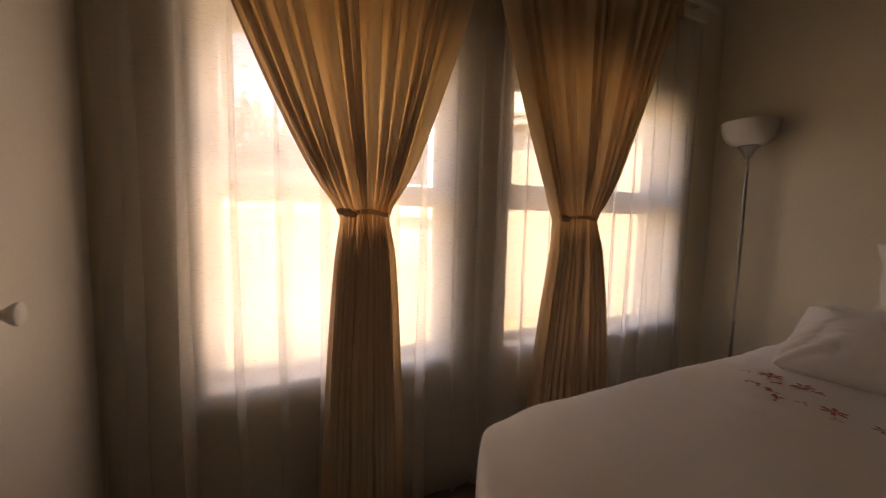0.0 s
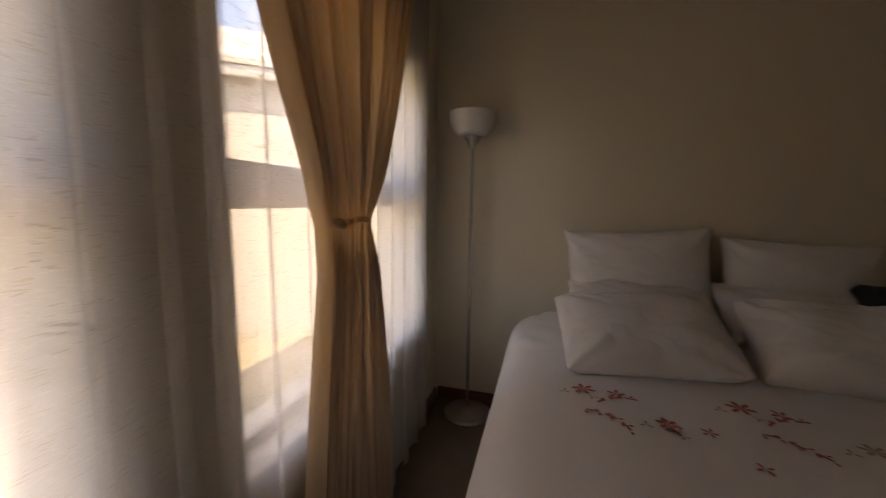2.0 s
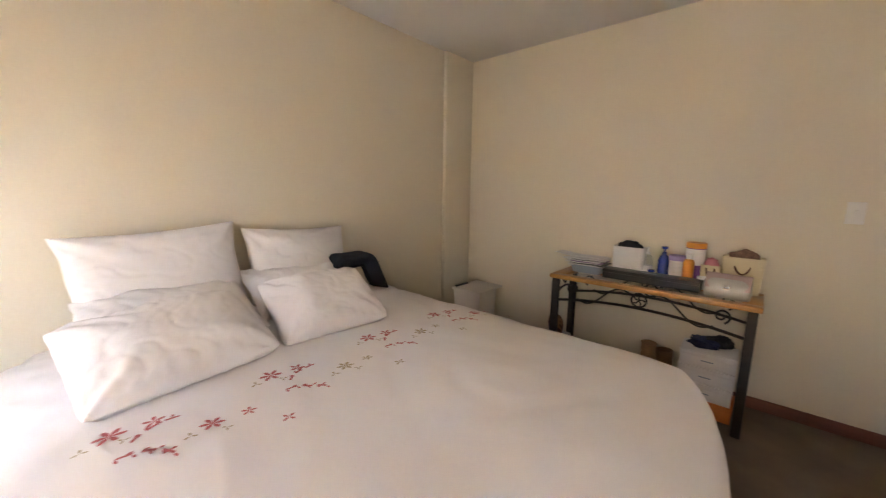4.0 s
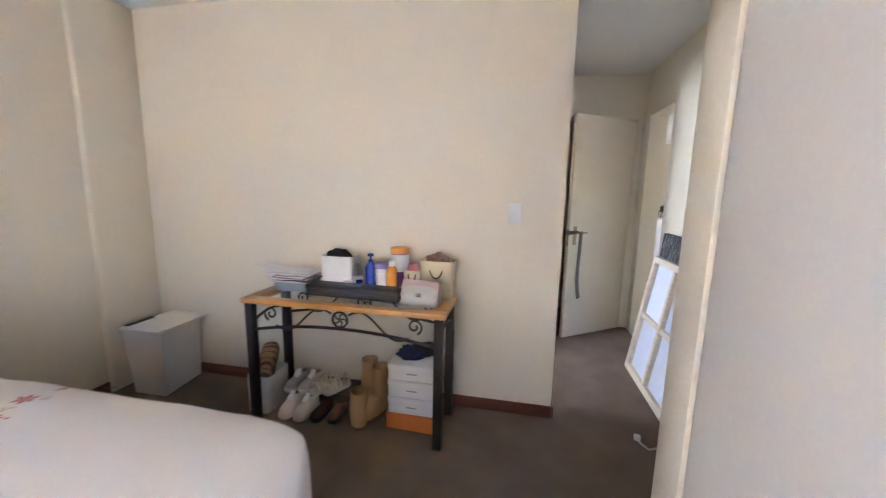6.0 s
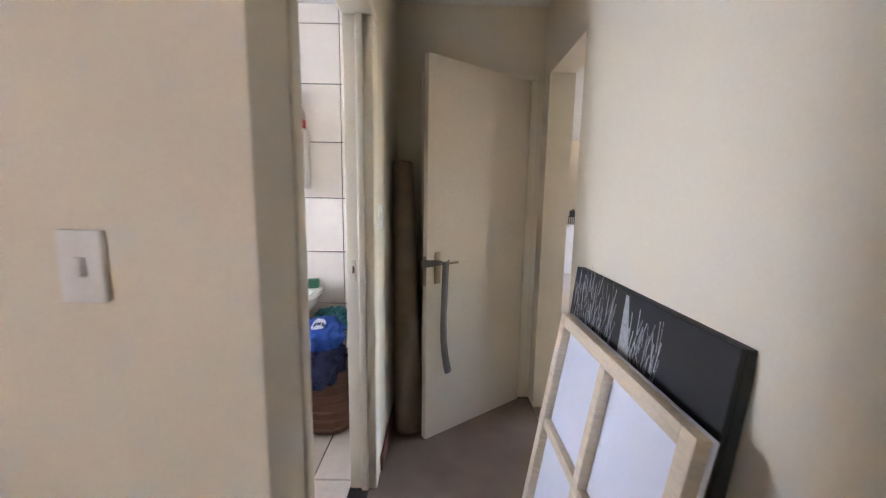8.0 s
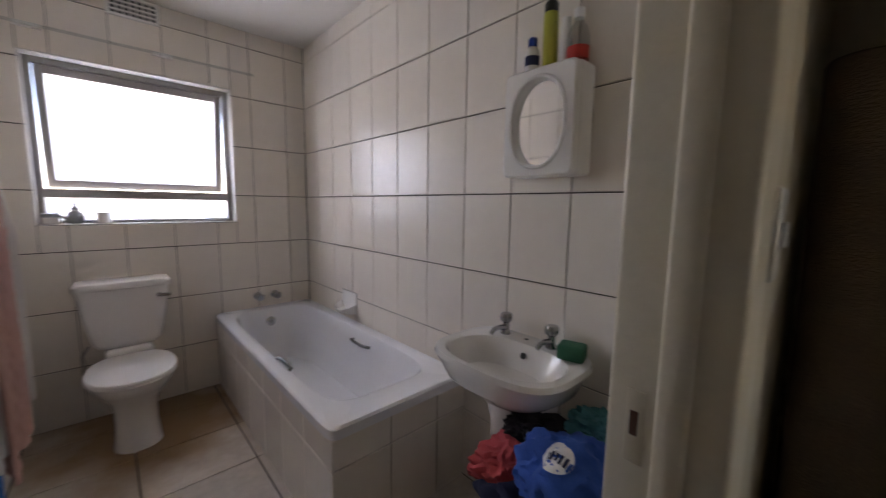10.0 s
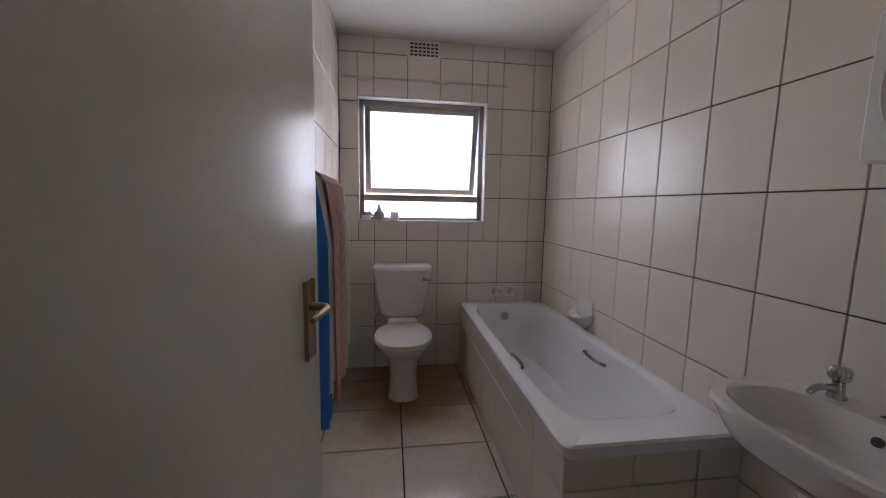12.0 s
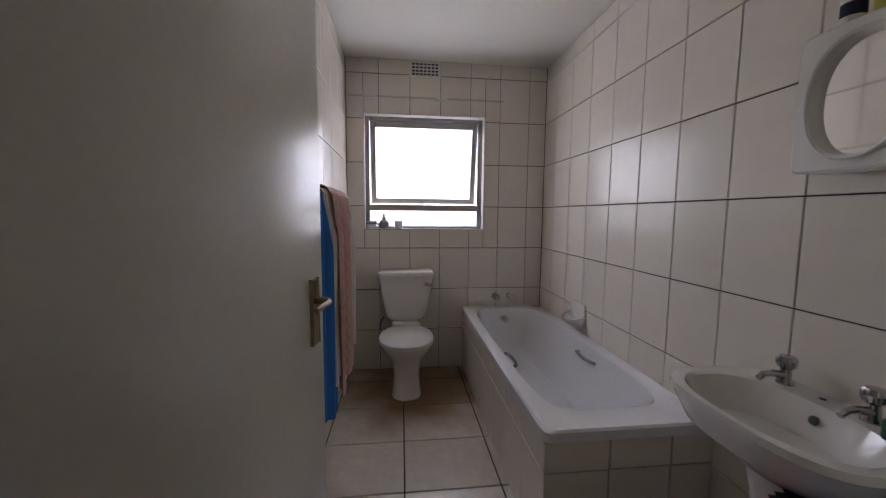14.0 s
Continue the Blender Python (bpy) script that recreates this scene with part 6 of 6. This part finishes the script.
for v in bm.verts:
    c = v.co.copy()
    n = 1 + 0.25 * noise.noise(c * 1.6 + Vector((21, 0, 0))) + 0.16 * abs(noise.noise(c * 4 + Vector((0, 21, 0)))) + 0.26 * (0.25 - abs(noise.noise(Vector((c.x * 3.2 + 5, c.y * 3.2, c.z * 1.1)))))
    v.co = Vector((c.x * n * 0.13, c.y * n * 0.12, max(c.z * n, -0.7) * 0.09))
part("cloth", bm, CLOTHBLUE, bl)
def on_shirt(x, y):
    c = Vector((x / 0.13, y / 0.12, 0))
    c.z = math.sqrt(max(0.0, 1 - c.x ** 2 - c.y ** 2))
    n = 1 + 0.25 * noise.noise(c * 1.6 + Vector((21, 0, 0))) + 0.16 * abs(noise.noise(c * 4 + Vector((0, 21, 0)))) + 0.26 * (0.25 - abs(noise.noise(Vector((c.x * 3.2 + 5, c.y * 3.2, c.z * 1.1)))))
    return Vector((c.x * n * 0.13, c.y * n * 0.12, c.z * n * 0.09)) * 1.012
bm = loft([[on_shirt(-0.005 + r * math.cos(a), 0.055 + r * 0.8 * math.sin(a)) for a in [2 * math.pi * k / 28 for k in range(28)]] for r in (0.042, 0.03, 0.018, 0.006)], False, True)
part("emblem", bm, PAPER, bl, "white round emblem")
for k in range(5):
    bm = grid(4, 4, lambda u, v: on_shirt(-0.035 + 0.013 * k + 0.008 * u, 0.045 + 0.022 * v) * 1.012)
    part("emblem_bar", bm, NAVY, bl)

# ---- kitchen beyond the passage ----
single("floor_kitchen", box(-6.5, -6.6, -0.12, -1.05, 1.2, 0.0), KTILE, "pale tiled kitchen floor", "floor", kind="structure", smooth=False)
wall_with_holes("wall_kitchen_south", "y", -6.75, -6.6, -6.5, -0.9, 0, 2.7, [], WALL, "white kitchen wall")
wall_with_holes("wall_kitchen_north", "y", 1.2, 1.35, -6.5, -1.05, 0, 2.7, [], WALL, "white kitchen wall")
wall_with_holes("wall_kitchen_east", "x", -1.05, -0.9, -6.6, -2.9, 0, 2.7, [], WALL, "white kitchen wall")
# this opening is never in view, added to let daylight into the kitchen
wall_with_holes("wall_kitchen_west", "x", -6.6, -6.5, -6.6, 1.2, 0, 2.7, [(-4.6, -2.6, 0.9, 2.1)], WALL, "white kitchen wall with an added daylight opening out of view")
single("ceiling_kitchen", box(-6.5, -6.6, HC, -1.05, 1.2, HC + 0.1), CEIL, "flat white painted ceiling", "ceiling", kind="structure", smooth=False)
fr = thing("refrigerator", "brushed steel fridge-freezer with water dispenser", "refrigerator")
part("body", box(-4.12, -6.55, 0.03, -3.42, -6.0, 1.80, 0.01), BLACKPLASTIC, fr)
up = part("door", box(-4.12, -5.995, 0.80, -3.42, -5.93, 1.80, 0.02, 4), STEEL, fr)
lo_ = part("door", box(-4.12, -5.995, 0.06, -3.42, -5.93, 0.79, 0.02, 4), STEEL, fr)
part("dispenser", box(-3.66, -5.929, 1.10, -3.52, -5.92, 1.26, 0.004), BLACKPLASTIC, up)
part("handle", tube([(-3.48, -5.93, 0.90), (-3.48, -5.89, 0.92), (-3.48, -5.89, 1.30), (-3.48, -5.93, 1.32)], 0.01), STEEL, up)
kc = thing("tall_cabinet", "pale wood end panel beside the fridge", "cabinet")
part("panel", box(-3.40, -6.58, 0, -3.18, -5.98, 1.95, 0.003), PINE, kc)
part("top_panel", box(-4.14, -6.58, 1.86, -3.41, -5.99, 1.95, 0.003), PINE, kc)
ku = thing("kitchen_cabinet", "white base cabinet with pale worktop", "cabinet")
part("body", box(-3.16, -6.58, 0, -2.1, -6.03, 0.87, 0.004), CUPBOARD, ku)
part("worktop", box(-3.17, -6.59, 0.871, -2.08, -6.0, 0.905, 0.004), PAPER, ku)
dr_ = thing("dish_rack", "dark wire dish rack with pots on the worktop", "rack")
for k in range(8):
    part("wire", tube([(-3.12 + 0.07 * k, -6.1, 0.91), (-3.12 + 0.07 * k, -6.1, 1.05), (-3.12 + 0.07 * k, -6.4, 1.05), (-3.12 + 0.07 * k, -6.4, 0.91)], 0.006), BLACKPLASTIC, dr_)
part("rail", tube([(-3.14, -6.1, 1.05), (-2.60, -6.1, 1.05)], 0.007), BLACKPLASTIC, dr_)
for k, (px, r, h, mt) in enumerate(((-3.05, 0.08, 0.12, BLACKPLASTIC), (-2.88, 0.07, 0.16, STEEL), (-2.72, 0.06, 0.10, BLACKPLASTIC))):
    pt = thing("saucepan", "saucepan standing in the dish rack", "pan", "pans", at=(px, -6.25, 1.057))
    part("body", lathe([(r * 0.9, 0), (r, 0.01), (r, h), (r * 0.94, h), (r * 0.9, 0.02)]), mt, pt)
    part("knob", lathe([(0.01, h), (0.015, h + 0.03)]), BLACKPLASTIC, pt)
sr = thing("striped_rug", "black and white striped mat on the kitchen floor", "rug")
for k in range(7):
    part("stripe", box(-3.7, -4.75 + 0.07 * k, 0.001, -2.35, -4.683 + 0.07 * k, 0.008, 0.002), BLACKCLOTH if k % 2 == 0 else PAPER, sr)
cf = thing("strip_light", "white strip light on the kitchen ceiling", "ceiling light")
part("body", box(-3.6, -6.3, HC - 0.06, -2.4, -6.2, HC - 0.002, 0.01), WHITEPLASTIC, cf)

# ---- outdoors ----
def ground(u, v):
    return Vector((-60 + 120 * u, -40 + 160 * v, -0.16 + 0.03 * noise.noise((u * 40, v * 50, 0))))
single("ground", grid(80, 100, ground), GRASS, "dry yellow lawn reaching out to the horizon", "ground", kind="structure")
nb = thing("neighbour_house", "sand-coloured plastered house in full sun beyond the window", "house")
ang = math.degrees(math.atan2(-0.77, 0.64))
nb.matrix_basis = pose(2.75, 6.85, -0.16, 0, 0, ang)
part("wall", box(0, 0, 0, 6.5, 5.0, 2.56, 0.01), PLASTER, nb)
part("fascia", box(-0.12, -0.14, 2.53, 6.6, -0.10, 2.63, 0.005), FRAMEWHITE, nb)
bm = loft([[Vector((-0.15, y, z)), Vector((6.65, y, z)), Vector((6.65, y, z + 0.05)), Vector((-0.15, y, z + 0.05))] for y, z in ((-0.16, 2.635), (2.5, 3.9), (5.2, 2.635))])
part("roof", bm, PLASTER, nb, "sandy tiled roof")
gw = thing("garden_wall", "low grey garden wall across the lawn", "wall")
part("wall", box(-14, 12.3, -0.2, 3.0, 12.45, 0.72, 0.02), GREYWALL, gw)
for px in (-9, -6, -3, 0.0, 1.75):
    part("post", box(px, 12.2, -0.2, px + 0.14, 12.29, 0.80, 0.01), FRAMEWHITE, gw)
wg = thing("outbuilding", "low white outbuilding in bright sun", "building")
part("wall", box(3.35, 11.6, -0.2, 7.0, 15, 1.15, 0.02), FRAMEWHITE, wg)
part("roof", box(3.2, 11.45, 1.16, 7.2, 15.2, 1.26, 0.02), FRAMEWHITE, wg)


def tree(x, y, h, seed, label):
    rnd = random.Random(seed)
    t = thing("tree", label, "tree", "garden trees", at=(x, y, -0.2))
    part("trunk", tube([(0, 0, 0), (0.08, 0.02, h * 0.2), (0.02, 0.05, h * 0.42), (0.1, 0.0, h * 0.7)], [0.2, 0.15, 0.12, 0.05], 10), BARK, t)
    tips = []
    for k in range(9):
        a, z0 = rnd.uniform(0, 6.28), h * rnd.uniform(0.25, 0.55)
        r, z1 = h * rnd.uniform(0.18, 0.38), h * rnd.uniform(0.5, 0.92)
        tip = Vector((r * math.cos(a), r * math.sin(a), z1))
        part("limb", tube([(0.04, 0.02, z0), tuple(tip * 0.5 + Vector((0, 0, z0 * 0.55))), tuple(tip)], [0.07, 0.05, 0.02], 6), BARK, t)
        tips.append(tip)
    verts, faces = [], []
    for tip in tips + [Vector((0, 0, h * 0.85))]:
        for _ in range(330):
            d = Vector((rnd.gauss(0, 1), rnd.gauss(0, 1), rnd.gauss(0, 0.8)))
            p = tip + d * h * 0.085
            u = Vector((rnd.gauss(0, 1), rnd.gauss(0, 1), rnd.gauss(0, 1))).normalized() * rnd.uniform(0.08, 0.17)
            w = u.cross(Vector((rnd.gauss(0, 1), rnd.gauss(0, 1), 1))).normalized() * 0.06
            i = len(verts)
            verts += [p - u, p + w, p + u, p - w]
            faces.append((i, i + 1, i + 2, i + 3))
    me = bpy.data.meshes.new("crown")
    me.from_pydata([tuple(v) for v in verts], [], faces)
    me.materials.append(LEAF)
    cr = new("crown", me)
    cr.parent = t
    tagged(cr, "dense crown of small dark leaves", kind="stuff")


for k, (x, y, h) in enumerate(((-7.5, 18, 5.2), (-4.2, 19, 4.6), (-1.4, 18, 5.6), (1.2, 20, 4.9), (3.6, 21, 5.4), (-11, 20, 6), (6.5, 24, 5.5))):
    tree(x, y, h, 40 + k, "dark leafy tree behind the garden wall")
